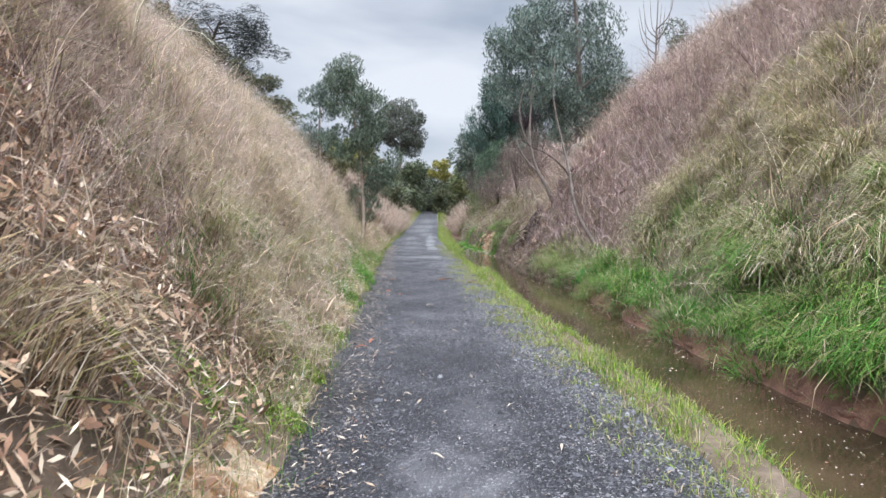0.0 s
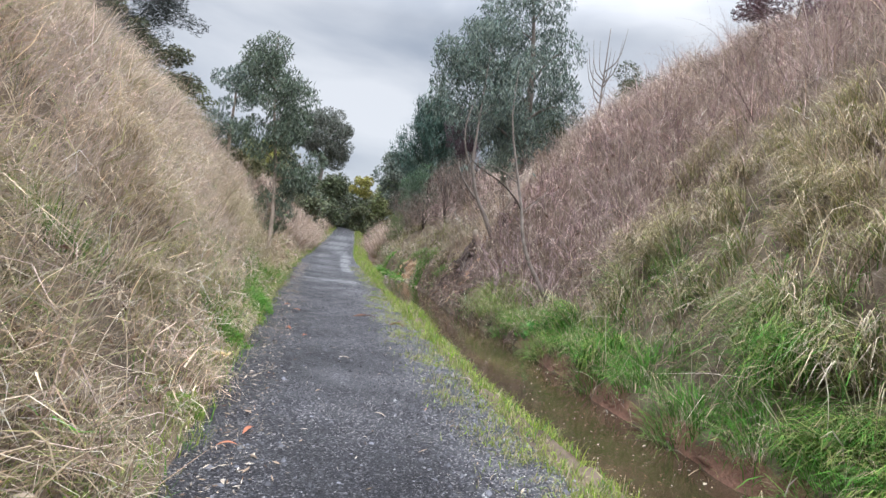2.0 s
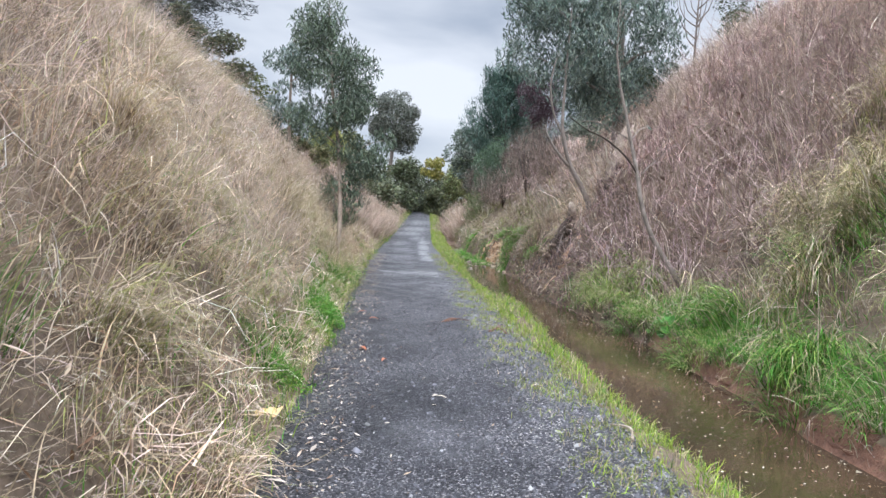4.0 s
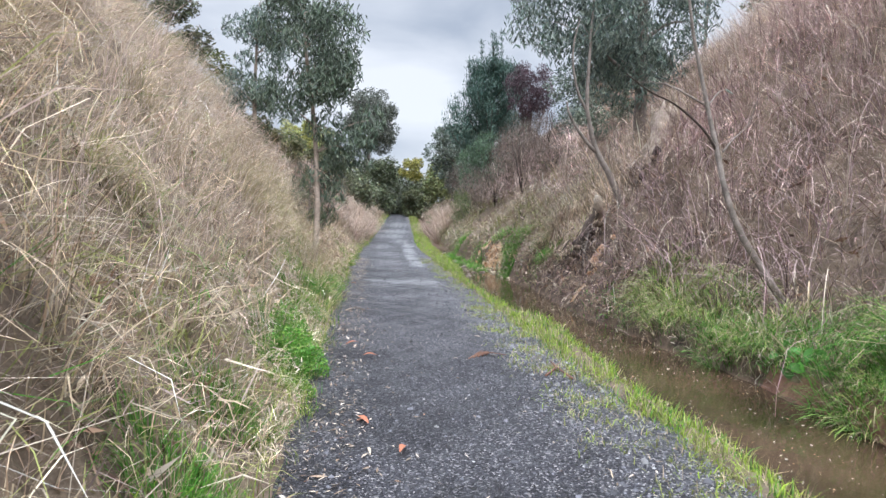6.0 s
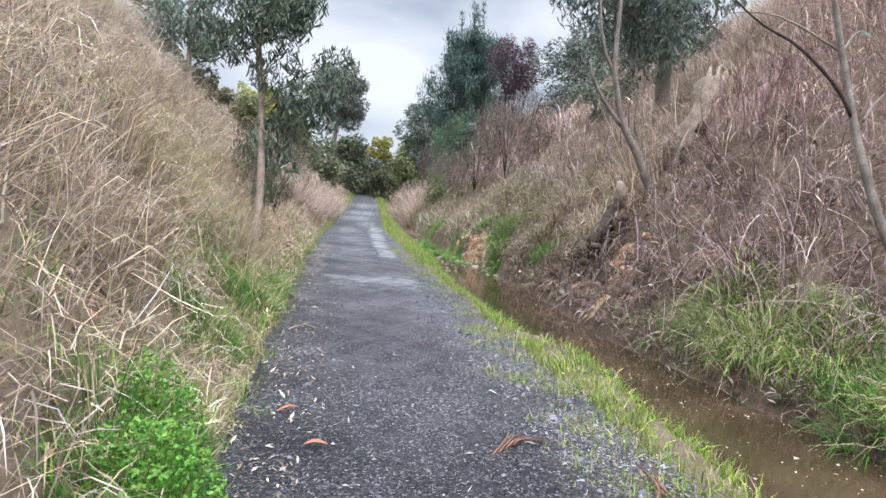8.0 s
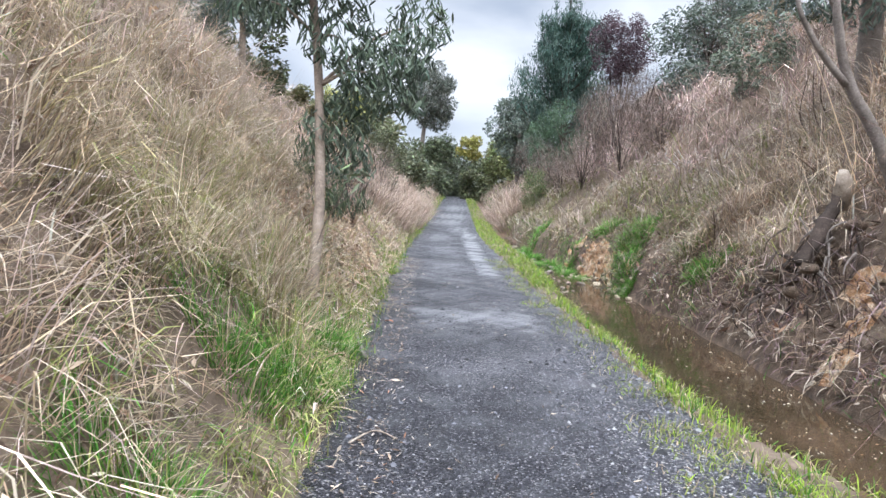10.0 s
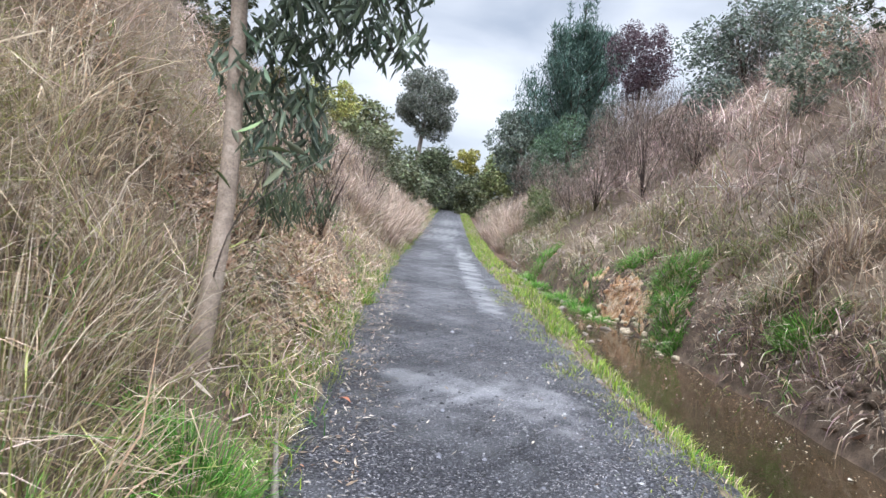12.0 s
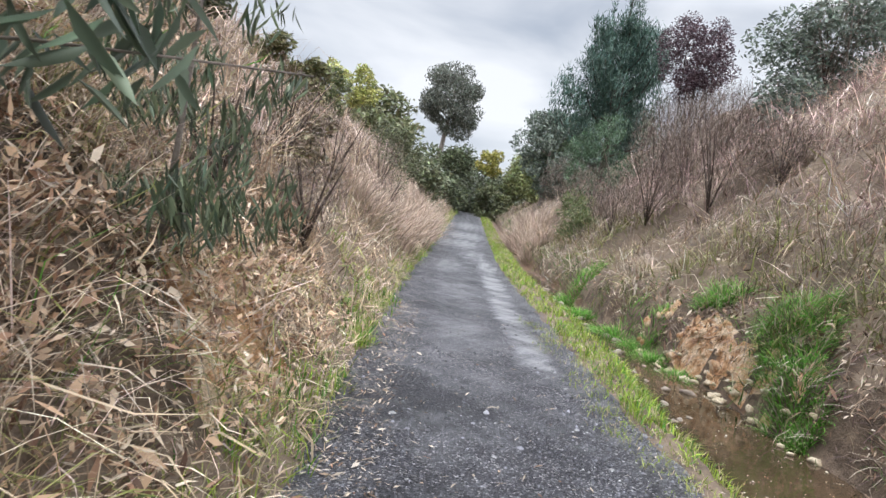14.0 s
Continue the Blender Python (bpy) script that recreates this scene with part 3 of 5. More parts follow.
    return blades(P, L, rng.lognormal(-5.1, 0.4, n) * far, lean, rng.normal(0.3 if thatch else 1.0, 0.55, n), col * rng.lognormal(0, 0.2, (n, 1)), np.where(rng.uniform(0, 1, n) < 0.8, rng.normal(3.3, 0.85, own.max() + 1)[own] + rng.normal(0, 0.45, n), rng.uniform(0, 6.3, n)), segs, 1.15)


def brush(n):
    y = along(n, [(4, 20, 1.0), (20, 40, 0.5)])
    s, y, own = clustered(n, y, 0.3, 8.0, 0.22, 22)
    s = np.abs(s)
    keep = (rng.uniform(0, 1, n) < brush_zone(s, y)) & ~((y > 16.9) & (y < 20.0 - 1.4 * s) & (s < 1.0) & (rng.uniform(0, 1, n) < 0.9)) & ~((y > 17.0) & (y < 18.7) & (np.abs(s - 1.65) < 0.55) & (rng.uniform(0, 1, n) < 0.85))
    s, y, own = s[keep], y[keep], own[keep]
    n = len(s)
    x = mid(y) + water_right(y) + s
    P = np.stack([x, y, height(x, y) - 0.03], 1)
    col = blend([MAUVE, DARKBRUSH, PINK, PALE, (0.43, 0.31, 0.29), TAN], [0.9 * np.ones(n), 2.3 - 2.1 * soft(s, 0.6, 2.2), 0.15 + 0.7 * soft(s, 0.6, 2.0), 0.15 * np.ones(n), 1.1 * np.ones(n), 0.25 * np.ones(n)], own)
    L = rng.uniform(0.3, 1.0, n) * np.where(y > 20, 1.2, 1) * (0.8 + 0.5 * mottle(x, y, 0.5, 21)) * rng.lognormal(0, 0.3, own.max() + 1)[own]
    # stems darkened in hollows of the relief, brighter on humps: hollow shade in the tint
    col = col * ((1 + 0.25 * mottle(x, y, 0.36, 45) + 0.3 * mottle(x, y, 1.1, 46)) * (1 + 0.18 * soft(s, 0.8, 2.0)))[:, None]
    far = np.interp(y, [0, 14, 24, 45], [0.9, 1.0, 1.7, 3.0])
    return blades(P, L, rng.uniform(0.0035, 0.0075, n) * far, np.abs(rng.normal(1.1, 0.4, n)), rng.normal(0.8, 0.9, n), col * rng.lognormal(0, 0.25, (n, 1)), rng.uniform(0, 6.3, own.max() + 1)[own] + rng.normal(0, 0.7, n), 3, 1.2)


def left_brush(n):
    """Dark dead stems matted on the upper bank at the start of the walk."""
    y, e = rng.normal(5.0, 0.9, n), np.abs(rng.normal(2.6, 0.8, n))
    x = mid(y) - 1.25 - e
    P = np.stack([x, y, height(x, y) - 0.02], 1)
    col = blend([MAUVE, DARKBRUSH, TAN, PINK], [np.ones(n), np.ones(n), 0.6 * np.ones(n), 0.4 * np.ones(n)])
    return blades(P, rng.uniform(0.35, 1.0, n), rng.uniform(0.004, 0.008, n), np.abs(rng.normal(0.9, 0.5, n)), rng.normal(0.8, 0.8, n), col, None, 3, 1.2)


def arching_canes(n, side):
    """Long pale stems lying over the rest."""
    y = along(n, [(2, 24, 1.0), (24, 40, 0.4)])
    s = rng.uniform(0.15, 6.5, n)
    x = mid(y) + (water_right(y) + s if side > 0 else -1.3 - s)
    P = np.stack([x, y, height(x, y) + rng.uniform(0.0, 0.25, n)], 1)
    col = blend([PALE, STRAW, (0.46, 0.36, 0.29), TAN], [np.ones(n), 0.7 * np.ones(n), 0.6 * np.ones(n), 0.4 * np.ones(n)])
    return blades(P, rng.uniform(0.5, 1.3, n), rng.uniform(0.003, 0.0055, n), np.abs(rng.normal(0.6, 0.4, n)), rng.normal(1.0, 0.5, n), col, None, 6, 1.15)


def feather_grass(n, side):
    """Fine hair-thin seed stems that stand above the upper bank as a soft haze."""
    y = along(n, [(2, 22, 1.0)])
    s, y, own = clustered(n, y, 0.9 if side < 0 else 2.6, 6.0, 0.2, 30)
    x = mid(y) + (water_right(y) + s if side > 0 else -1.25 - s)
    P = np.stack([x, y, height(x, y)], 1)
    col = blend([PINK, PALE, STRAW], [np.ones(n), 0.5 * np.ones(n), 0.3 * np.ones(n)]) * rng.lognormal(0, 0.15, (n, 1))
    turn = (0.3 if side < 0 else 2.9) + rng.normal(0, 0.5, own.max() + 1)[own] + rng.normal(0, 0.3, n)
    return blades(P, rng.uniform(0.5, 1.0, n), rng.uniform(0.0022, 0.004, n), np.abs(rng.normal(0.45, 0.25, n)), rng.normal(0.5, 0.3, n), col, turn, 2, 1.2)


def tangled_canes(n):
    """Long thin mauve-grey canes arching over the dead brush."""
    y, s = rng.uniform(9, 18, n), rng.uniform(0.4, 6.0, n)
    keep = rng.uniform(0, 1, n) < brush_zone(s, y)
    y, s = y[keep], s[keep]
    n = len(y)
    x = mid(y) + water_right(y) + s
    P = np.stack([x, y, height(x, y) + rng.uniform(0.05, 0.45, n)], 1)
    col = blend([(0.48, 0.37, 0.36), (0.36, 0.26, 0.27), PALE, MAUVE], [np.ones(n), np.ones(n), 0.3 * np.ones(n), np.ones(n)])
    return blades(P, rng.uniform(0.7, 1.7, n), rng.uniform(0.005, 0.010, n), np.abs(rng.normal(0.6, 0.4, n)), rng.normal(1.5, 0.6, n), col, rng.normal(3.0, 1.2, n), 6, 1.1)


def verge(n, side):
    y = along(n, [(0.8, 6, 1.5), (6, 26, 1.0), (26, 45, 0.5), (45, 80, 0.2)])
    if side < 0:
        u, y, own = clustered(n, y, -1.62, -1.14, 0.06, 14)
        x = mid(y) + u
        patch = mottle(x, y, 0.8, 15)
        keep = rng.uniform(0, 1, n) < np.clip(0.5 + 0.6 * patch, 0.05, 1) * (1 - soft(-1.16 - u, 0.45, 0.6))
        L = rng.uniform(0.06, 0.22, n)
    else:
        w = water_left(y)
        u, y, own = clustered(n, y, 0.0, 1.0, 0.05, 14)
        w = water_left(y)
        start = np.interp(y, [0, 5, 9, 12, 14, 18, 24, 30], [1.12, 1.12, 1.14, 1.05, 1.05, 1.2, 1.18, 1.15])
        u = start + np.abs(u) ** 1.3 * (w - 0.04 - start)
        x = mid(y) + u
        patch = mottle(x, y, 0.6, 16)
        inner = np.clip((u - start) / 0.1, 0.25, 1)
        keep = (rng.uniform(0, 1, n) < np.clip(0.6 + 0.6 * patch, 0.08, 1) * inner) & (u < w + 0.05)
        L = rng.uniform(0.05, 0.17, n)
    x, y, L, patch = x[keep], y[keep], L[keep], patch[keep]
    n = len(x)
    col = blend([LUSH, LIME, OLIVE, STRAW], [0.5 + 0.3 * patch, (1.0 if side > 0 else 0.5) * np.ones(n), 0.7 * np.ones(n), 0.42 * np.ones(n)])
    far = np.interp(y, [0, 10, 25, 45, 80], [0.8, 1.0, 1.8, 3.0, 5.0])
    P = np.stack([x, y, height(x, y) - 0.01], 1)
    return blades(P, L * np.interp(y, [0, 30, 60], [1, 1.2, 1.6]), rng.uniform(0.004, 0.008, n) * far, np.abs(rng.normal(0.5, 0.35, n)), rng.normal(0.6, 0.4, n), col * rng.lognormal(0, 0.15, (n, 1)), None, 2, 1.2)


def sprigs(n):
    """Thin short yellow-green grass creeping over the gravel edge, in patches."""
    y = along(n, [(1.8, 6, 0.8), (6, 16, 1.3), (16, 26, 0.5)])
    u, y, own = clustered(n, y, 0.0, 1.0, 0.1, 24)
    u = 1.3 - np.interp(y, [0, 7, 11, 14, 17], [0.55, 0.6, 0.75, 0.7, 0.5]) * np.abs(u) ** 1.4
    x = mid(y) + u
    keep = rng.uniform(0, 1, n) < np.clip(0.45 + 0.7 * mottle(x, y, 0.3, 48), 0.05, 1)
    x, y = x[keep], y[keep]
    n = len(x)
    P = np.stack([x, y, np.maximum(path_z(x, y), height(x, y)) - 0.004], 1)
    col = blend([LIME, OLIVE, STRAW, (0.3, 0.34, 0.1)], [np.ones(n)] * 4)
    return blades(P, rng.uniform(0.03, 0.1, n), rng.uniform(0.004, 0.008, n), np.abs(rng.normal(0.8, 0.4, n)), rng.normal(0.5, 0.4, n), col, None, 2, 1.1)


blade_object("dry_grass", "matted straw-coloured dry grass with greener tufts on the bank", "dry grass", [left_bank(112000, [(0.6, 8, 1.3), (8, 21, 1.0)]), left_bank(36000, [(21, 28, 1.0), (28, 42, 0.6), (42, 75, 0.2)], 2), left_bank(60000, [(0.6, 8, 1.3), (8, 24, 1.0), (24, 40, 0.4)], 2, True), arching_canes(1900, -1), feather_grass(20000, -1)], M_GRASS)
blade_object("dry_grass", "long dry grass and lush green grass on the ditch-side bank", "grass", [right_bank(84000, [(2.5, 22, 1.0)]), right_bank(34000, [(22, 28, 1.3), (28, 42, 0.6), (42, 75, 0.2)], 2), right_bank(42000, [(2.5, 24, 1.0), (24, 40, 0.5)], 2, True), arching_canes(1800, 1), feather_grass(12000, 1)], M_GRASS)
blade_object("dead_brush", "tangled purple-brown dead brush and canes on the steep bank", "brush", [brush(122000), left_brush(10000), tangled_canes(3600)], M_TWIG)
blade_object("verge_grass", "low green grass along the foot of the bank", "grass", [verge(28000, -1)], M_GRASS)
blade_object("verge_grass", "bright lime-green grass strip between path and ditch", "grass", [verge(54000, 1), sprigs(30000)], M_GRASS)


# ---- loose stones, litter ----
def pebbles(n, u, y, size, tint):
    x = mid(y) + u
    z = np.maximum(path_z(x, y), height(x, y))
    base = np.array([[1, 0, 0], [0.2, 0.9, 0], [-0.9, 0.4, 0], [-0.5, -0.8, 0], [0.6, -0.7, 0], [0.1, 0.1, 0.8]])
    sz = (size * rng.lognormal(0, 0.5, n))[:, None, None]
    a = rng.uniform(0, 6.28, n)
    R = np.zeros((n, 3, 3))
    R[:, 0, 0], R[:, 0, 1], R[:, 1, 0], R[:, 1, 1], R[:, 2, 2] = np.cos(a), -np.sin(a), np.sin(a), np.cos(a), rng.uniform(0.5, 1.2, n)
    V = np.einsum("nij,kj->nki", R, base) * sz * rng.uniform(0.7, 1.2, (n, 6, 1)) + np.stack([x, y, z - size * 0.15], 1)[:, None]
    o = np.arange(n)[:, None] * 6
    F = np.concatenate([o + [[k, (k + 1) % 5, 5]] for k in range(5)])
    return V.reshape(-1, 3), np.zeros((0, 4), int), F, np.repeat(tint, 6, 0)


n = 46000
py_ = along(n, [(1.8, 22, 1.0), (22, 30, 0.5)])
pu = np.where(rng.uniform(0, 1, n) < 0.55, rng.uniform(-1.1, 1.2, n), rng.triangular(0.2, 1.15, 1.3, n))
grey = np.array([[0.075, 0.075, 0.086]]) * rng.lognormal(-0.25, 0.85, (n, 1)) * np.where(pu > 0.5, 1.5, 1.0)[:, None]
bare_ = dict(path_attrs(pu, py_))["wet"] < rng.uniform(0.1, 0.9, n)
pu, py_, grey = pu[bare_], py_[bare_], grey[bare_]
n = len(pu)
blade_object("gravel", "loose grey gravel stones scattered on the path", "gravel", [pebbles(n, pu, py_, 0.0068, np.clip(grey, 0.02, 0.24))], M_STONE)

n = 6800
ly = along(n, [(1.8, 5, 1.3), (5, 19, 1.0), (19, 26, 1.6)])
lu = np.where(rng.uniform(0, 1, n) < 0.62, -0.95 - rng.normal(0, 0.2, n), rng.uniform(-1.1, 1.35, n))
keep = rng.uniform(0, 1, n) < np.where(lu > -0.75, 0.35, 1)
ly, lu = ly[keep], lu[keep]
lx = mid(ly) + lu
C = np.stack([lx, ly, np.maximum(path_z(lx, ly), height(lx, ly)) + 0.008], 1)
col = blend([(0.5, 0.44, 0.37), (0.33, 0.25, 0.18), (0.45, 0.38, 0.3), (0.17, 0.115, 0.08), (0.36, 0.2, 0.13)], [np.ones(len(C)), np.ones(len(C)), np.ones(len(C)), 0.7 * np.ones(len(C)), 0.12 * np.ones(len(C))])


def flat_leaves(C, size, aspect, tint, tilt=0.25):
    n = len(C)
    a = rng.uniform(0, 6.28, n)
    d = np.stack([np.cos(a), np.sin(a), rng.normal(0, tilt, n)], 1)
    s = np.stack([-np.sin(a), np.cos(a), rng.normal(0, tilt, n)], 1)
    L = (size * rng.lognormal(0, 0.35, n))[:, None]
    W = L * aspect * rng.uniform(0.6, 1.3, (n, 1))
    up = np.array([[0, 0, 1.0]])
    V = np.stack([C - d * L * 0.5, C + s * W * 0.5 + up * W * 0.25, C + d * L * 0.5 + up * L * 0.08, C - s * W * 0.5 + up * W * 0.2], 1).reshape(-1, 3)
    o = np.arange(n)[:, None] * 4
    return V, np.zeros((0, 4), int), np.concatenate([o + [[0, 1, 2]], o + [[0, 2, 3]]]), np.repeat(tint, 4, 0)


blade_object("leaf_litter", "pale fallen gum leaves and bark chips along the path edge", "leaf litter", [flat_leaves(C, 0.036, 0.26, col)], M_LITTER)

n = 25000
ly = np.where(rng.uniform(0, 1, n) < 0.45, rng.uniform(1.0, 5.2, n), rng.uniform(18.8, 23.5, n))
le = np.abs(rng.normal(0, 0.8, n)) + rng.uniform(0, 0.9, n)
lx = mid(ly) - 1.3 - le
C = np.stack([lx, ly, height(lx, ly) + rng.uniform(0.02, 0.22, n)], 1)
col = blend([(0.56, 0.42, 0.30), (0.36, 0.22, 0.15), (0.52, 0.36, 0.24), (0.17, 0.1, 0.07), (0.66, 0.55, 0.43)], [np.ones(n), 0.8 * np.ones(n), np.ones(n), 0.5 * np.ones(n), 0.9 * np.ones(n)])
blade_object("leaf_litter", "drift of curled brown dead leaves on the bank foot", "leaf litter", [flat_leaves(C, 0.055, 0.3, col, 0.7)], M_LITTER)

n = 2600
wy = along(n, [(2, 26, 1.0)])
f = rng.beta(0.6, 0.6, n)
wu = water_left(wy) + 0.05 + f * (water_right(wy) - water_left(wy) - 0.1)
C = np.stack([mid(wy) + wu, wy, np.full(n, -0.196)], 1)
col = blend([(0.55, 0.5, 0.4), (0.3, 0.2, 0.12), (0.6, 0.58, 0.52)], [np.ones(n), np.ones(n), 0.6 * np.ones(n)])
blade_object("floating_debris", "pale specks and leaf bits floating on the brown water", "debris", [flat_leaves(C, 0.014, 0.8, col, 0.02)], M_LITTER)

n = 22000
ly = along(n, [(3, 28, 1.0), (28, 40, 0.4)])
ls = np.abs(rng.normal(0, 1.6, n)) + 0.05
side = rng.uniform(0, 1, n) < 0.55
ly = np.where(side & (ly < 12), 40 - ly * 1.3 - 10, ly)
lx = np.where(side, mid(ly) + water_right(ly) + ls, mid(ly) - 1.3 - ls)
C = np.stack([lx, ly, height(lx, ly) + rng.uniform(0.0, 0.1, n)], 1)
col = blend([(0.5, 0.4, 0.3), (0.3, 0.19, 0.13), (0.2, 0.12, 0.08), (0.12, 0.075, 0.055), (0.6, 0.52, 0.42)], [np.ones(n), np.ones(n), np.ones(n), np.ones(n), 0.5 * np.ones(n)])
blade_object("leaf_litter", "dead leaves, twigs and straw bits strewn over the banks", "leaf litter", [flat_leaves(C, 0.07, 0.2, col, 0.7)], M_LITTER)

n = 3200
ry = along(n, [(15.5, 21.5, 1.0), (21.5, 26, 0.5)])
rs = rng.uniform(0.05, 0.75, n)
rx = mid(ry) + water_right(ry) + rs
P = np.stack([rx, ry, height(rx, ry) + rng.uniform(0, 0.06, n)], 1)
col = blend([DARKBRUSH, MAUVE, (0.34, 0.25, 0.18), PALE, (0.08, 0.06, 0.045)], [0.8 * np.ones(n), 0.6 * np.ones(n), 0.9 * np.ones(n), 0.5 * np.ones(n), 0.6 * np.ones(n)])
blade_object("exposed_roots", "fine dark roots hanging from the eroded ditch bank", "roots", [blades(P, rng.uniform(0.12, 0.4, n), rng.uniform(0.005, 0.012, n), rng.normal(1.5, 0.4, n), rng.normal(0.9, 0.5, n), col, rng.normal(3.14, 0.9, n), 3, 1.0)], M_TWIG)


# ---- trees and shrubs ----
def crown_points(clusters, n, hollow=0.35):
    w = np.array([r[3] ** 2 if len(r) == 4 else 1 for r in clusters])
    pick = rng.choice(len(clusters), n, p=w / w.sum())
    c = np.array([r[:3] for r in clusters])[pick]
    rad = np.array([r[3] for r in clusters])[pick]
    d = rng.normal(0, 1, (n, 3))
    d /= np.linalg.norm(d, axis=1)[:, None]
    return c + d * (rad * rng.uniform(hollow, 1.0, n) ** 0.6)[:, None] * np.array([1, 1, 0.85])


def puffs(centre, size, count, seed, puff=0.35):
    """Clump centres filling an uneven ellipsoid."""
    g = np.random.default_rng(seed)
    out = []
    for _ in range(count):
        d = g.normal(0, 1, 3)
        d /= np.linalg.norm(d)
        k = g.uniform(0.35, 1.0) ** 0.5
        out.append((*(np.array(centre) + d * k * np.array(size) * 0.92), min(size) * puff * g.uniform(0.6, 1.4)))
    return out


def tree(name, label, category, trunk, radii, clusters, n, size, aspect, droop, tint, warm=None, bark=M_BARK, fine=False, limbs=10, sides=9, group=""):
    ob = thing(name, label, category, group)
    line = smooth_line(trunk, 16)
    rr = np.interp(np.linspace(0, 1, 16), np.linspace(0, 1, len(radii)), radii)
    tube("trunk", line, rr, bark, ob, sides, 0.12)
    order = sorted(range(len(clusters)), key=lambda k: -clusters[k][3])[:limbs]
    for k in order:
        c = np.array(clusters[k][:3])
        t = min(range(len(line)), key=lambda j: np.linalg.norm(line[j] - (c - np.array([0, 0, 0.5 * np.hypot(*(c - line[j])[:2])]))) + (3 if j < 3 else 0))
        a = line[t]
        b = a + (c - a) * 0.55 + np.array([0, 0, 0.12 * np.linalg.norm(c - a)])
        r0 = max(rr[t] * 0.5, 0.006)
        tube("limb", smooth_line([a, b, c], 7), np.linspace(r0, r0 * 0.25, 7), bark, ob, 5, 0.1)
    C = crown_points(clusters, n)
    blade_object("crown", "", "", [leaves(C, size, aspect, droop, shades(tint, n, 0.25, warm), fine)], M_LEAF, parent=ob)
    return ob


def H(x, y):
    return float(height(np.array([x]), np.array([y]))[0])


GUM, GUMWARM = (0.12, 0.165, 0.145), (0.22, 0.265, 0.21)

# the young gum beside the path
gum_clumps = puffs((-1.85, 18.3, 4.4), (1.05, 1.0, 1.8), 26, 3, 0.42) + [(-1.2, 18.0, 2.55, 0.35), (-0.85, 18.1, 2.75, 0.3), (-2.2, 18.1, 3.2, 0.35), (-0.75, 18.4, 3.1, 0.35), (-1.5, 18.2, 2.9, 0.4), (-0.85, 18.2, 2.3, 0.2), (-1.5, 18.25, 2.1, 0.34), (-1.4, 18.35, 1.75, 0.28), (-1.3, 18.3, 2.35, 0.32), (-1.0, 18.3, 2.6, 0.35)]
young = tree("young_gum_tree", "young gum tree with smooth pale trunk beside the path", "tree", [(-1.72, 17.85, 0.15), (-1.66, 17.98, 0.9), (-1.65, 18.1, 1.6), (-1.72, 18.2, 2.9), (-1.9, 18.3, 4.3), (-2.0, 18.35, 6.1)], [0.068, 0.055, 0.048, 0.04, 0.028, 0.008],
     gum_clumps, 12500, 0.118, 0.2, 0.8, (0.10, 0.135, 0.10), (0.195, 0.245, 0.175), M_BARK, True, 22, 12)
tube("limb", smooth_line([(-1.64, 17.93, 0.95), (-1.53, 17.75, 1.18), (-1.33, 17.52, 1.48), (-1.27, 17.35, 1.62)], 10), np.linspace(0.006, 0.002, 10), M_GREYBARK, young, 6, 0.2)
tube("limb", smooth_line([(-1.45, 17.66, 1.30), (-1.2, 17.6, 1.5), (-1.05, 17.7, 1.62)], 8), np.linspace(0.004, 0.0015, 8), M_GREYBARK, young, 5, 0.2)
tube("limb", smooth_line([(-1.66, 18.1, 1.55), (-1.4, 18.2, 1.62), (-1.0, 18.65, 1.72)], 8), np.linspace(0.005, 0.002, 8), M_GREYBARK, young, 5, 0.2)
C = np.array([-1.27, 17.3, 1.56]) + rng.normal(0, 1, (12, 3)) * np.array([0.09, 0.07, 0.05])
for c in C:
    blade_object("leaf", "", "", [leaves(c[None], 0.12, 0.2, 0.4, shades((0.12, 0.14, 0.08), 1, 0.3), True)], M_LEAF, parent=young)
# drooping sapling just past it
sap = puffs((-1.85, 20.3, 1.8), (0.6, 0.5, 0.95), 26, 5, 0.3)
tree("gum_sapling", "gum sapling with long drooping grey-green leaves", "sapling", [(-2.05, 20.3, H(-2.05, 20.3) - 0.05), (-2.0, 20.3, 1.5), (-1.95, 20.3, 2.6)], [0.022, 0.016, 0.005], sap, 1000, 0.11, 0.15, 1.3, (0.10, 0.13, 0.085), (0.18, 0.22, 0.13), M_GREYBARK, True, 10, 7)
tree("young_gum_tree", "slender gum tree higher on the grassy bank", "tree", [(-3.3, 21.2, H(-3.3, 21.2) - 0.1), (-3.3, 21.2, 4.2), (-3.2, 21.1, 6.0)], [0.06, 0.04, 0.008], puffs((-3.25, 21.2, 4.7), (0.75, 0.7, 1.4), 18, 8, 0.5), 4200, 0.14, 0.22, 0.7, GUM, GUMWARM, M_BARK, False, 9, 8)

# gums on the ditch side
forked_gum = tree("leaning_gum_tree", "thin forked pale gum leaning out of the steep bank", "tree", [(4.12, 18.2, 1.6), (3.85, 18.25, 2.2), (3.58, 18.3, 2.68), (3.42, 18.3, 3.2), (3.35, 18.3, 3.9), (3.55, 18.5, 6.8)], [0.075, 0.06, 0.05, 0.042, 0.035, 0.008],
     [(3.12, 18.3, 3.45, 0.12)] + puffs((3.7, 19.2, 6.2), (1.7, 1.1, 2.0), 36, 11, 0.42), 11000, 0.15, 0.22, 0.8, GUM, GUMWARM, M_GREYBARK, False, 12, 9)
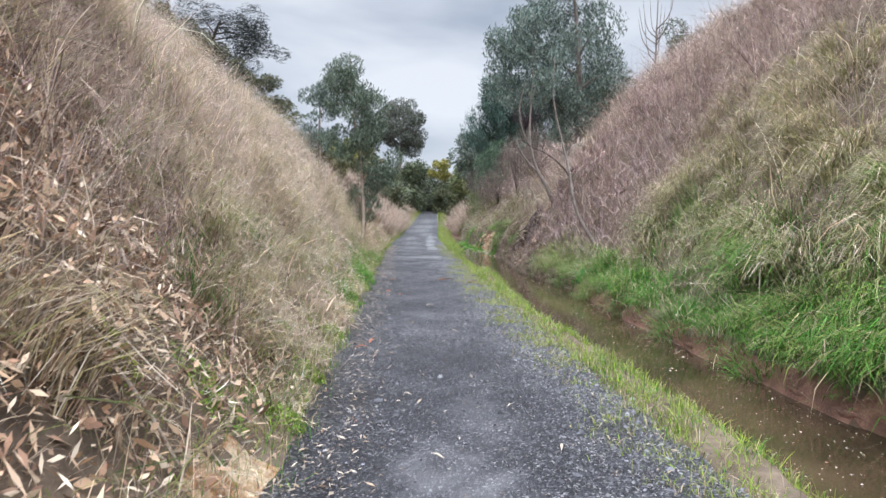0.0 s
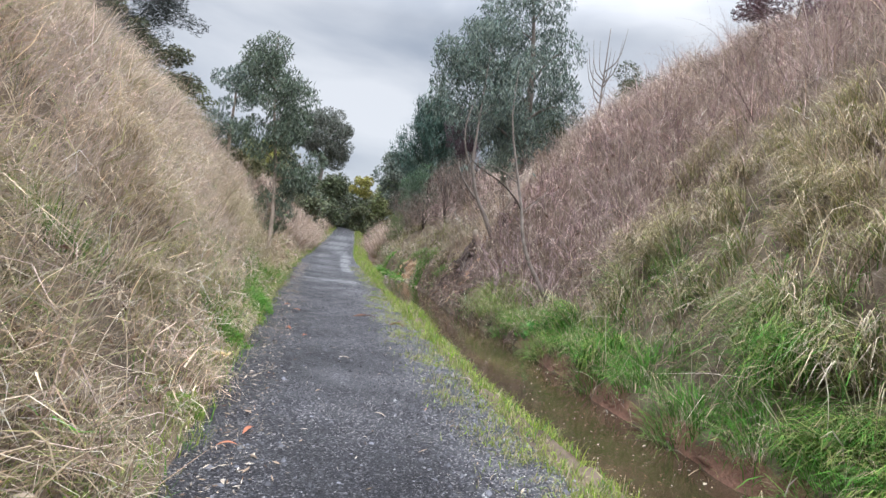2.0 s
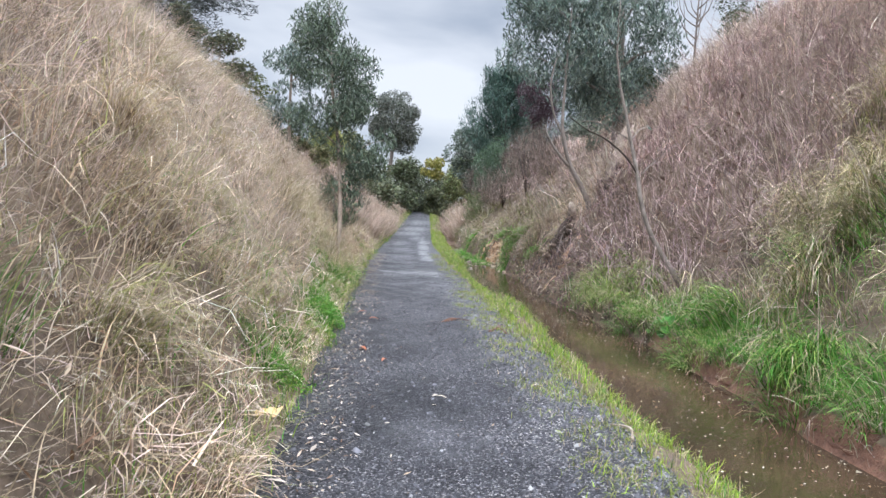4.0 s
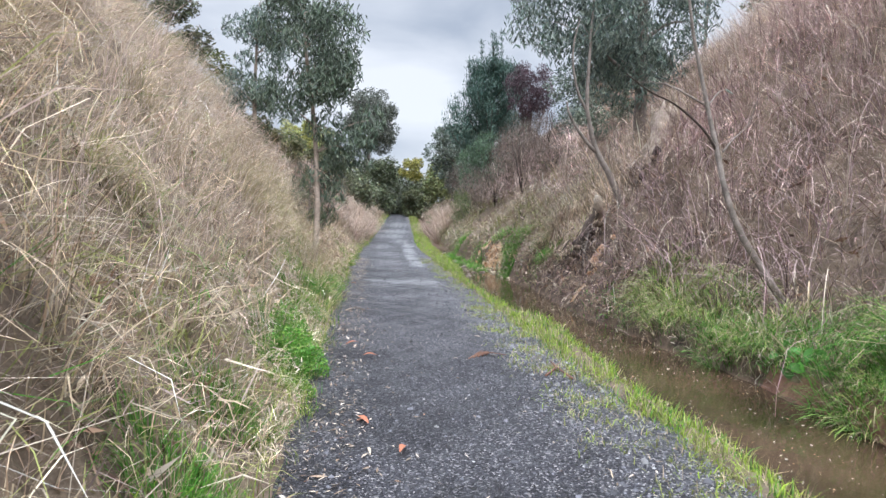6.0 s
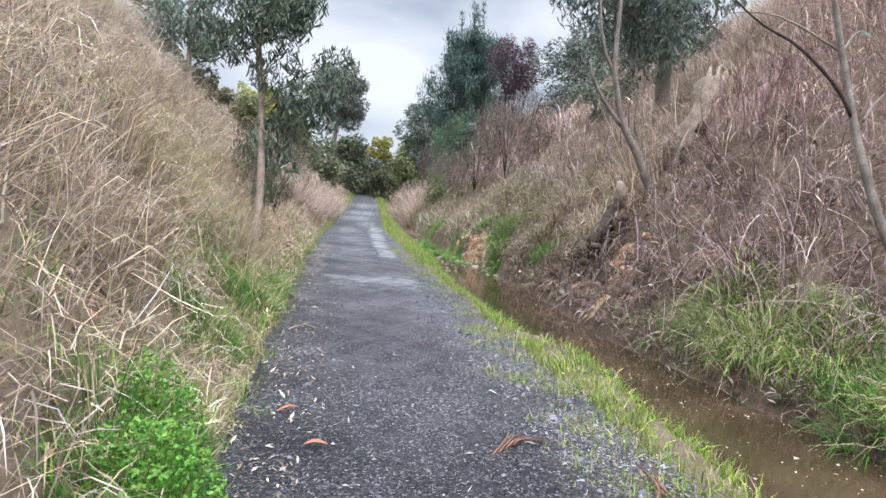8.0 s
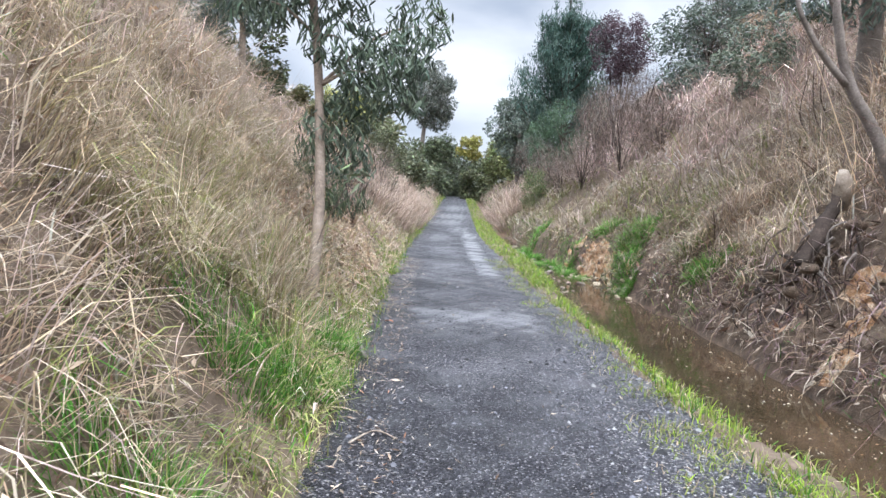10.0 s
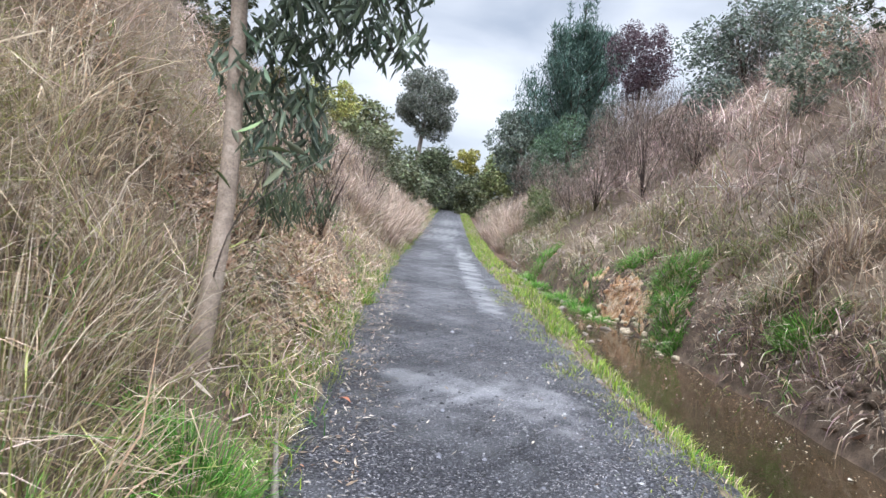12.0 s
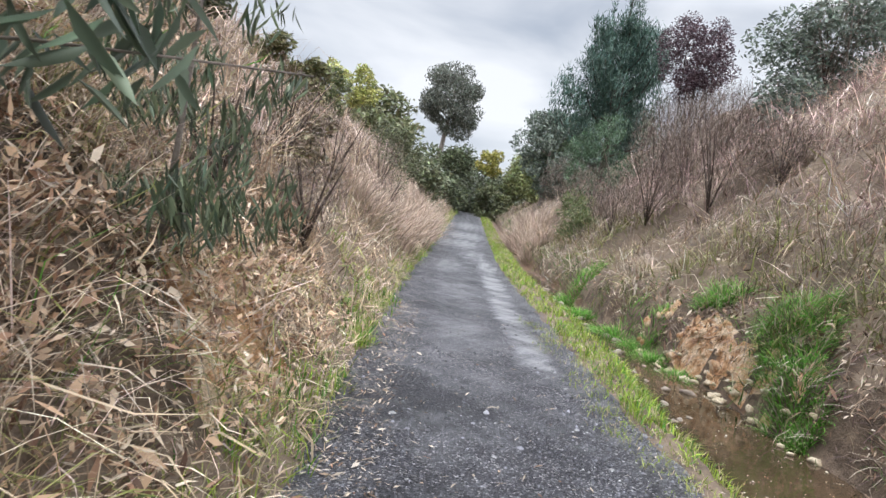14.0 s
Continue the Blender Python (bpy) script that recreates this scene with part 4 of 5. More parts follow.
tree("gum_tree", "tall gum tree with hanging grey-green foliage above the ditch bank", "tree", [(5.6, 20.8, H(5.6, 20.8) - 0.1), (5.6, 20.8, 5.6), (5.5, 20.7, 7.5), (5.2, 20.6, 10.0)], [0.16, 0.12, 0.08, 0.01],
     puffs((5.0, 20.6, 7.0), (2.1, 1.5, 3.0), 56, 12, 0.42), 20000, 0.16, 0.22, 0.8, GUM, GUMWARM, M_GREYBARK, False, 14, 10)
thin_gum = tree("leaning_gum_tree", "thin bare-limbed gum growing from the ditch bank", "tree", [(3.98, 13.4, 0.35), (3.72, 13.55, 0.85), (3.5, 13.65, 1.25), (3.37, 13.78, 1.75), (3.36, 13.95, 2.2), (3.19, 14.06, 3.05), (3.0, 14.1, 4.0), (3.05, 14.2, 5.0)], [0.046, 0.042, 0.038, 0.034, 0.03, 0.024, 0.017, 0.005],
     [(2.46, 14.4, 3.07, 0.05), (2.95, 14.1, 4.5, 0.25), (3.2, 14.3, 5.1, 0.3), (3.6, 14.2, 3.0, 0.05)], 240, 0.13, 0.2, 0.85, GUM, GUMWARM, M_GREYBARK, False, 4, 9)

tube("limb", smooth_line([(3.34, 13.95, 2.23), (3.18, 13.98, 2.47), (2.85, 14.03, 2.75), (2.54, 14.08, 2.9), (2.25, 14.1, 3.1)], 12), np.linspace(0.02, 0.006, 12), M_DARKBARK, thin_gum, 6, 0.2, "dark arching side branch")
tube("limb", smooth_line([(3.4, 13.9, 2.2), (3.58, 14.0, 2.36), (3.84, 14.1, 2.57), (3.95, 14.1, 2.9)], 9), np.linspace(0.013, 0.004, 9), M_GREYBARK, thin_gum, 6, 0.2)
tube("limb", smooth_line([(3.54, 18.3, 2.68), (3.26, 18.3, 2.98), (3.01, 18.3, 3.36), (2.96, 18.3, 3.6)], 9), np.linspace(0.04, 0.014, 9), M_GREYBARK, forked_gum, 8, 0.15)
tube("limb", smooth_line([(3.4, 18.3, 3.35), (3.14, 18.3, 3.85), (3.04, 18.3, 4.54), (3.2, 18.4, 5.2)], 9), np.linspace(0.03, 0.01, 9), M_GREYBARK, forked_gum, 7, 0.15)

# dark spreading tree on the crest
tree("casuarina_tree", "dark she-oak spreading from the top of the bank", "tree", [(-7.6, 22.5, H(-7.6, 22.5) - 0.1), (-7.4, 22.4, 6.8), (-6.8, 22.2, 8.2)], [0.14, 0.1, 0.03],
     puffs((-7.2, 22.3, 7.6), (2.2, 1.0, 1.3), 24, 14, 0.5) + [(-5.2, 22, 7.2, 0.45), (-4.7, 22, 7.0, 0.35), (-5.8, 22, 7.5, 0.5)], 11000, 0.15, 0.14, 0.1, (0.045, 0.055, 0.055), (0.06, 0.07, 0.06), M_DARKBARK, False, 12, 8)


def shrub(name, label, category, centre, size, tint, n, leaf, seed, aspect=0.5, droop=0.0, warm=None, stems=5, bark=M_GREYBARK, group="", count=16, puff=0.4):
    """Several stems from one base under an uneven mass of foliage."""
    g = np.random.default_rng(seed)
    x, y, z = centre
    ob = thing(name, label, category, group)
    zb = min(H(x, y), z - size[2] * 0.7)
    cl = puffs(centre, size, count, seed, puff)
    for k in range(stems):
        c = np.array(cl[k][:3])
        foot = np.array([x + g.normal(0, 0.12), y + g.normal(0, 0.12), zb - 0.05])
        tube("stem", smooth_line([foot, foot * 0.5 + c * 0.5 + np.array([0, 0, 0.1]), c], 6), np.linspace(0.025 * max(size) ** 0.7, 0.006, 6), bark, ob, 5)
    blade_object("foliage", "", "", [leaves(crown_points(cl, n), leaf, aspect, droop, shades(tint, n, 0.25, warm))], M_LEAF, parent=ob)
    return ob


# bushes along the crests and far along the cutting
for k, (x, y, dz, sx, sz, c) in enumerate([(-5.6, 25, 0.6, 1.3, 1.0, (0.10, 0.12, 0.04)), (-4.3, 24.5, 0.6, 0.9, 0.8, (0.07, 0.085, 0.04)), (-6.2, 19.5, 0.5, 1.2, 0.7, (0.08, 0.09, 0.05)), (-3.9, 29, 0.2, 0.8, 0.6, (0.15, 0.15, 0.07)), (-4.6, 34, 0.5, 1.1, 0.8, (0.12, 0.14, 0.06)), (-2.4, 38, 0.6, 0.9, 0.9, (0.10, 0.115, 0.055)), (-2.9, 26, 0.25, 0.7, 0.5, (0.20, 0.17, 0.11)), (-2.6, 44, 1.0, 1.3, 1.3, (0.10, 0.11, 0.06)), (-6.6, 14.5, 0.3, 1.0, 0.5, (0.09, 0.10, 0.05)), (-6.3, 17.5, 0.5, 1.0, 0.7, (0.10, 0.105, 0.07)), (-5.4, 21.5, 0.6, 0.9, 0.8, (0.12, 0.13, 0.08)), (-7.2, 16.2, 0.6, 1.1, 0.9, (0.10, 0.09, 0.08))]):
    shrub("shrub", "dull green shrub on top of the grassy bank", "shrub", (x, y, H(x, y) + dz), (sx, sx, sz), c, 3600, 0.13, 40 + k, 0.35, 0.1, None, 4, M_GREYBARK, "shrubs on the bank")
for k, (x, y, dz, sx, sz, c) in enumerate([(11.0, 23, 0.5, 1.9, 1.0, (0.065, 0.085, 0.035)), (8.9, 26, 0.4, 1.4, 0.7, (0.05, 0.065, 0.028)), (9.5, 14.5, 0.3, 1.4, 0.8, (0.14, 0.09, 0.095)), (10.6, 12.5, 0.4, 1.6, 0.9, (0.13, 0.085, 0.09))]):
    shrub("shrub", "dark low shrub along the crest of the bank" if k < 2 else "leafless purplish shrub along the crest", "shrub", (x, y, H(x, y) + dz), (sx, sx, sz), c, 4000, 0.11, 50 + k, 0.3, 0.0, None, 4, M_GREYBARK, "shrubs on the crest")
shrub("grey_gum_bush", "rounded grey-green gum bush on the slope", "bush", (10.2, 34, 6.6), (2.9, 2.0, 2.8), (0.13, 0.165, 0.135), 24000, 0.165, 61, 0.4, 0.3, (0.19, 0.225, 0.18), 6, M_GREYBARK, "", 60)
shrub("grey_gum_bush", "smaller grey-green gum bush on the slope", "bush", (6.9, 26.5, H(6.9, 26.5) + 0.9), (1.0, 0.9, 1.0), (0.14, 0.17, 0.13), 3000, 0.11, 62, 0.4, 0.3, (0.2, 0.23, 0.17), 4)
shrub("rusty_shrub", "dry rust-brown shrub on the slope", "shrub", (8.4, 27.5, H(8.4, 27.5) + 0.6), (1.2, 1.0, 0.8), (0.30, 0.20, 0.15), 3500, 0.10, 63, 0.25, 0.0, (0.38, 0.28, 0.18), 4)
shrub("broom_bush", "soft green broom bush on the slope", "bush", (6.6, 42, H(6.6, 42) + 1.4), (2.2, 1.6, 2.0), (0.085, 0.14, 0.08), 6000, 0.2, 64, 0.15, -0.5, None, 5)
shrub("broom_bush", "olive broom bush low on the slope", "bush", (4.3, 37, H(4.3, 37) + 0.7), (1.1, 0.9, 1.0), (0.12, 0.15, 0.06), 3000, 0.16, 65, 0.15, -0.4, None, 4)


def bare_shrub(centre, size, n, seed, label):
    """A leafless grey-brown shrub: a fan of stems with a haze of fine twigs."""
    g = np.random.default_rng(seed)
    x, y = centre
    z = H(x, y)
    ob = thing("bare_shrub", label, "shrub", "leafless shrubs")
    for k in range(7):
        a, r = g.uniform(0, 6.28), g.uniform(0.25, 0.8) * size
        tip = np.array([x + r * math.cos(a), y + r * math.sin(a), z + size * g.uniform(1.2, 1.8)])
        tube("stem", smooth_line([(x, y, z - 0.05), (x + 0.3 * r * math.cos(a), y + 0.3 * r * math.sin(a), z + size * 0.6), tip], 6), np.linspace(0.022, 0.005, 6), M_DARKBARK, ob, 5)
    d = g.normal(0, 1, (n, 3))
    d /= np.linalg.norm(d, axis=1)[:, None]
    P = np.array([x, y, z + size * 0.95]) + d * g.uniform(0.2, 1, (n, 1)) ** 0.5 * np.array([0.85, 0.85, 0.8]) * size
    P = P[P[:, 2] > z]
    col = shades((0.17, 0.135, 0.12), len(P), 0.3, (0.27, 0.215, 0.18))
    blade_object("twig_mass", "", "", [blades(P, g.uniform(0.12, 0.34, len(P)) * size, 0.009, np.abs(g.normal(1.0, 0.5, len(P))), g.normal(0.2, 0.4, len(P)), col, None, 2)], M_TWIG, parent=ob)


for k, (x, y, s) in enumerate([(6.2, 34, 1.4), (5.3, 30.3, 1.45), (4.6, 32, 1.0), (4.9, 39, 1.3), (7.0, 38, 1.4), (6.0, 29, 0.8), (5.6, 46, 1.6), (7.6, 35, 1.3), (4.4, 34, 0.8), (6.4, 37, 1.2), (8.4, 40, 1.6), (9.6, 34, 1.4)]):
    bare_shrub((x, y), s, 2800, 70 + k, "leafless grey-brown shrub with a haze of fine twigs")
for k, (x, y, s) in enumerate([(-2.45, 22.0, 0.5), (-1.95, 23.4, 0.5), (-2.6, 24.6, 0.7), (-2.5, 27.5, 0.7), (-1.9, 31.0, 0.7), (-2.3, 34.5, 0.9)]):
    bare_shrub((x, y), s, 1100, 170 + k, "dark twiggy leafless shrub above the leaf litter")

# pine, purple bush and the trees round the far end
pine = thing("pine_tree", "dark blue-green young pine with upright branch tips", "tree")
px, pyy = 7.4, 47.0
pb = H(px, pyy)
tube("trunk", smooth_line([(px, pyy, pb - 0.2), (px, pyy, 9.5), (px + 0.1, pyy, 13.0)], 10), np.linspace(0.2, 0.03, 10), M_DARKBARK, pine, 8)
PP, LL = [], []
for k in range(105):
    h = rng.uniform(0.05, 1) ** 0.8
    z = pb + 0.6 + h * (10.9 - pb - 0.6)
    r = (3.0 * (1 - h) ** 0.5 + 0.4) * rng.uniform(0.5, 1.2)
    a = rng.uniform(0, 6.28)
    tip = np.array([px + r * math.cos(a), pyy + r * math.sin(a), z + 0.45 * r + 0.5])
    root = np.array([px, pyy, z - 0.1])
    knee = root * 0.35 + tip * 0.65 - np.array([0, 0, 0.4 * r * 0.5])
    line = smooth_line([root, knee, tip], 7)
    if k < 40:
        tube("branch", line, np.linspace(0.05, 0.015, 7), M_DARKBARK, pine, 4)
    for q in line[2:]:
        PP.append(q + rng.normal(0, 0.2, (60, 3)))
for h in np.linspace(11.2, 13.6, 9):
    PP.append(np.array([px + 0.1, pyy, h]) + rng.normal(0, 0.12, (40, 3)))
for k in range(9):
    a, r = 2.4 * k, 0.6 + 0.24 * k
    for h in np.linspace(0, 1.5, 7):
        PP.append(np.array([px + r * math.cos(a), pyy + r * math.sin(a), 11.6 - 0.5 * k + h * 1.4]) + rng.normal(0, 0.07, (26, 3)))
PP = np.concatenate(PP)
blade_object("needles", "", "", [blades(PP, rng.uniform(0.16, 0.34, len(PP)), 0.05, np.abs(rng.normal(0.7, 0.5, len(PP))), rng.normal(0, 0.2, len(PP)), shades((0.065, 0.125, 0.105), len(PP), 0.25, (0.11, 0.165, 0.125)), None, 1)], M_LEAF, parent=pine)

shrub("purple_leaf_tree", "dark purple-leaved small tree beside the pine", "tree", (7.9, 39, 8.3), (1.35, 1.0, 1.6), (0.07, 0.045, 0.06), 14000, 0.1, 80, 0.4, 0.1, (0.15, 0.09, 0.1), 8, M_DARKBARK, "", 60, 0.42)
tree("grey_gum_tree", "grey-green gum standing in front of the pine", "tree", [(6.6, 58, H(6.6, 58) - 0.2), (6.6, 58, 5.0), (6.7, 58, 8.0)], [0.2, 0.15, 0.03], puffs((6.9, 58, 6.6), (2.4, 2.0, 3.0), 36, 81, 0.42), 8000, 0.3, 0.35, 0.5, (0.12, 0.15, 0.125), (0.2, 0.235, 0.19), M_GREYBARK, False, 8, 7)
tree("round_gum_tree", "tall round-crowned gum at the far bend of the path", "tree", [(-1.2, 76, H(-1.2, 76) - 0.3), (-0.8, 76, 7), (-0.4, 76, 11), (-0.2, 76, 14)], [0.3, 0.25, 0.16, 0.04], puffs((-0.4, 76, 12.0), (2.9, 2.4, 3.7), 60, 82, 0.42), 17000, 0.3, 0.35, 0.6, (0.12, 0.135, 0.115), (0.19, 0.2, 0.165), M_GREYBARK, False, 12, 8)
for k, (x, y, z, sx, sz, c) in enumerate([(-2.2, 62, 3.6, 2.6, 2.6, (0.04, 0.05, 0.022)), (0.2, 74, 4.6, 2.6, 3.0, (0.035, 0.045, 0.02)), (3.4, 80, 3.2, 2.6, 2.4, (0.03, 0.038, 0.018)), (6.2, 84, 3.8, 2.4, 2.6, (0.035, 0.042, 0.02)), (-4.5, 50, 5.4, 2.2, 2.0, (0.06, 0.07, 0.03)), (9.5, 78, 6.0, 2.8, 3.0, (0.06, 0.075, 0.03)), (7.2, 68, 4.6, 2.0, 2.4, (0.07, 0.085, 0.03)), (1.0, 95, 6.0, 4.0, 3.5, (0.05, 0.06, 0.03)), (13, 96, 7.0, 5.0, 4.0, (0.06, 0.07, 0.035)), (-6.5, 70, 6.5, 3.0, 3.0, (0.06, 0.07, 0.03)), (-2.4, 54, 3.0, 1.8, 2.0, (0.05, 0.06, 0.028)), (8.2, 60, 6.5, 2.6, 2.6, (0.055, 0.075, 0.04)), (11, 58, 8.0, 2.6, 3.0, (0.05, 0.07, 0.045)), (3.0, 90, 5.0, 3.0, 3.5, (0.03, 0.038, 0.018)), (4.6, 74, 2.6, 1.8, 2.0, (0.04, 0.048, 0.02))]):
    c = (c[0] * 2.9, c[1] * 2.7, c[2] * 3.4)
    shrub("dark_bush", "dense dark olive bush closing the far end of the path", "bush", (x, y, z), (sx, sx, sz), c, 5000, 0.36, 90 + k, 0.4, 0.2, None, 4, M_DARKBARK, "bushes at the far end", 34)
shrub("wattle_tree", "small wattle covered in yellow blossom", "tree", (5.3, 86, 7.2), (2.1, 1.6, 1.9), (0.35, 0.31, 0.09), 3800, 0.26, 110, 0.6, 0.1, (0.2, 0.22, 0.05), 4, M_DARKBARK)
shrub("wattle_tree", "yellow-green wattle above the dry bank", "tree", (-4.5, 40, 5.6), (1.3, 1.0, 0.95), (0.33, 0.36, 0.13), 3200, 0.15, 111, 0.4, 0.1, (0.46, 0.44, 0.14), 4, M_DARKBARK)

# leafless tree on the crest
dead = thing("dead_tree", "small leafless dead tree on the skyline", "tree")
dx, dy = 11.4, 28.0
db = H(dx, dy)
tube("trunk", smooth_line([(dx, dy, db - 0.1), (dx, dy, db + 1.0), (dx + 0.1, dy, db + 4.4)], 8), np.linspace(0.08, 0.015, 8), M_GREYBARK, dead, 6)
for k in range(11):
    a, r, h = rng.uniform(0, 6.28), rng.uniform(0.4, 0.9), rng.uniform(0.6, 2.4)
    tube("limb", smooth_line([(dx, dy, db + h), (dx + r * 0.7 * math.cos(a), dy + r * 0.7 * math.sin(a), db + h + 0.6), (dx + r * math.cos(a), dy + r * math.sin(a), db + h + rng.uniform(1.6, 2.4))], 6), np.linspace(0.035, 0.006, 6), M_GREYBARK, dead, 4)


# ---- stump, roots, logs, clay ----
def lump(name, label, category, at, size, mat, seed, rough=0.35, parent=None, group=""):
    """An irregular stone or clod."""
    bm = bmesh.new()
    bmesh.ops.create_icosphere(bm, subdivisions=2, radius=1.0)
    for v in bm.verts:
        k = 1 + rough * noise.noise(v.co * 1.6 + Vector((seed, seed * 2.3, 0))) + 0.5 * rough * noise.noise(v.co * 4 + Vector((seed, 0, seed)))
        v.co = Vector((v.co.x * size[0], v.co.y * size[1], v.co.z * size[2])) * k
    me = bpy.data.meshes.new(name)
    bm.to_mesh(me)
    bm.free()
    me.polygons.foreach_set("use_smooth", [True] * len(me.polygons))
    me.materials.append(mat)
    if parent is not None:
        ob = part(name, me, parent)
    else:
        ob = tagged(new(name, me), label, category, group)
    ob.location = at
    ob.rotation_euler = (0.3 * math.sin(seed), 0.3 * math.cos(seed * 2), seed)
    return ob


stump = thing("tree_stump", "broken grey weathered stump leaning on the bank", "stump")
tube("trunk", smooth_line([(4.45, 18.0, 2.0), (4.6, 18.0, 2.75), (4.78, 18.0, 3.45)], 10), [0.24, 0.22, 0.2, 0.19, 0.18, 0.18, 0.18, 0.17, 0.15, 0.1], M_DEADWOOD, stump, 14, 1.0)
for k in range(7):
    x, y = 4.64 + 0.045 * k, 17.95 + 0.06 * (k % 3)
    tube("splinter", [(x, y, 3.2), (x + 0.04, y, 3.45), (x + 0.07, y, 3.5 + 0.16 * ((k * 3) % 4) / 3)], [0.06, 0.045, 0.008], M_DEADWOOD, stump, 5, 0.5)
for k in range(8):
    lump("rotten_wood", "", "", (4.2 + 0.05 * k + rng.normal(0, 0.04), 17.85 + rng.normal(0, 0.08), 2.05 + 0.075 * k + rng.normal(0, 0.04)), (0.07, 0.08, 0.1), M_DARKBARK, 4.1 * k, 0.8, stump)
lump("root_mass", "", "", (4.35, 18.1, 2.15), (0.17, 0.2, 0.3), M_EARTH, 3.0, 0.6, stump)

roots = thing("rotten_log", "rotting dark fallen trunk with exposed roots in the bank", "log")
tube("trunk", smooth_line([(3.72, 18.5, 1.62), (3.5, 18.4, 1.25), (3.25, 18.35, 0.85)], 10), np.linspace(0.05, 0.08, 10), M_DARKBARK, roots, 10, 1.3)
for k in range(5):
    f = 0.3 + 0.7 * k / 4
    lump("root_plate", "", "", (2.95 + 0.75 * f + rng.normal(0, 0.05), 18.35 + rng.normal(0, 0.22), 0.2 + 1.25 * f + rng.normal(0, 0.06)), (0.06, 0.10, 0.06), M_EARTH, 3.3 * k, 0.6, roots)
tube("broken_end", [(3.76, 18.55, 1.45), (3.7, 18.45, 1.7), (3.66, 18.4, 1.84)], [0.11, 0.1, 0.04], M_DEADWOOD, roots, 7, 0.5, "pale splintered wood")
for k in range(44):
    a = np.array([rng.uniform(2.95, 3.7), 18.3 + rng.normal(0, 0.3), 0])
    a[2] = 0.25 + (a[0] - 2.95) * 1.6 + rng.uniform(-0.1, 0.2)
    b = a + np.array([rng.normal(-0.12, 0.12), rng.normal(-0.15, 0.2), -rng.uniform(0.15, 0.5)])
    tube("root", smooth_line([a, (a + b) / 2 + rng.normal(0, 0.06, 3), b], 6), np.linspace(rng.uniform(0.008, 0.02), 0.004, 6), M_DARKBARK if k % 5 else M_GREYBARK, roots, 5)
for k in range(30):
    f = (k + rng.uniform(0, 1)) / 30
    y, s = 19.75 - 1.1 * f + rng.normal(0, 0.12) - 0.5 * (k % 3 == 0) * rng.uniform(0, 1), 0.12 + 0.78 * f + rng.normal(0, 0.03)
    x = float(mid(np.array(y)) + water_right(np.array(y))) + s
    q = rng.uniform(0.025, 0.06) + 0.05 * f
    lump("earth_lump", "", "", (x, y, H(x, y) + 0.02 * f), (q, q * 1.5, q * 0.9), M_DARKBARK if k % 2 and f > 0.45 else M_EARTH, 2.1 * k, 0.9, roots)
for k in range(8):
    y = 17.05 + rng.uniform(0, 0.5)
    z = rng.uniform(0.0, 1.1)
    lump("clay_clod", "orange clay clod on the eroded bank", "clay", (3.05 + z * 0.45, y, z), (0.045, 0.06, 0.05), M_CLAY, k * 1.7, 0.5, None, "clay clods")
for k in range(26):
    y = rng.uniform(23.1, 26.6)
    f = rng.uniform(0, 1)
    x = float(mid(np.array(y)) + water_right(np.array(y))) + 0.02 + 0.34 * f
    q = rng.uniform(0.03, 0.065)
    lump("clay_clod", "orange clay block standing out of the eroded ditch bank", "clay", (x, y, H(x, y) - 0.02), (q * 0.8, q * 1.8, q * 1.5), M_CLAY, 10 + k * 1.3, 0.6, None, "clay bank")
for k in range(46):
    y = rng.uniform(22.2, 26.2)
    x = float(mid(np.array(y)) + water_right(np.array(y))) + rng.normal(-0.02, 0.08)
    q = rng.uniform(0.025, 0.06)
    lump("clay_stone", "pale cream stone fallen at the foot of the clay bank", "stone", (x, y, max(H(x, y), -0.2) + 0.01), (q, q * 1.2, q * 0.6), M_CREAM, 110 + k * 1.3, 0.6, None, "cream stones")
for k in range(16):
    y = 3.0 + 0.58 * k
    x = float(water_right(np.array(y))) + 0.07
    lump("mud_ledge", "crumbling wet red-brown mud ledge at the water's edge", "mud", (x, y, -0.15), (0.05, 0.17, 0.04), M_REDMUD, 30 + k, 0.6, None, "mud ledges")
    bpy.context.scene.collection.objects[-1].rotation_euler = (0, 0, 0.1 * math.sin(k))
for k in range(14):
    y = rng.uniform(13.5, 23.8)
    x = float(water_right(np.array(y))) + rng.uniform(0.05, 0.25)
    lump("mud_clod", "dark earth clod at the foot of the eroded bank", "mud", (x, y, -0.17), (0.05, 0.09, 0.045), M_EARTH, 50 + k, 0.6, None, "mud clods")
for k in range(40):
    y = rng.uniform(22.8, 33)
    wl0, wr0 = float(water_left(np.array(y))), float(water_right(np.array(y)))
    x = float(mid(y)) + (wl0 + rng.uniform(0, 0.35) if k % 2 else rng.uniform(wl0, wr0))
    s = rng.uniform(0.03, 0.11)
    lump("ditch_stone", "pale wet stone lying in the shallow ditch", "stone", (x, y, -0.2), (s, s * 0.75, s * 0.4), M_ROCK, 70 + k, 0.6, None, "ditch stones")


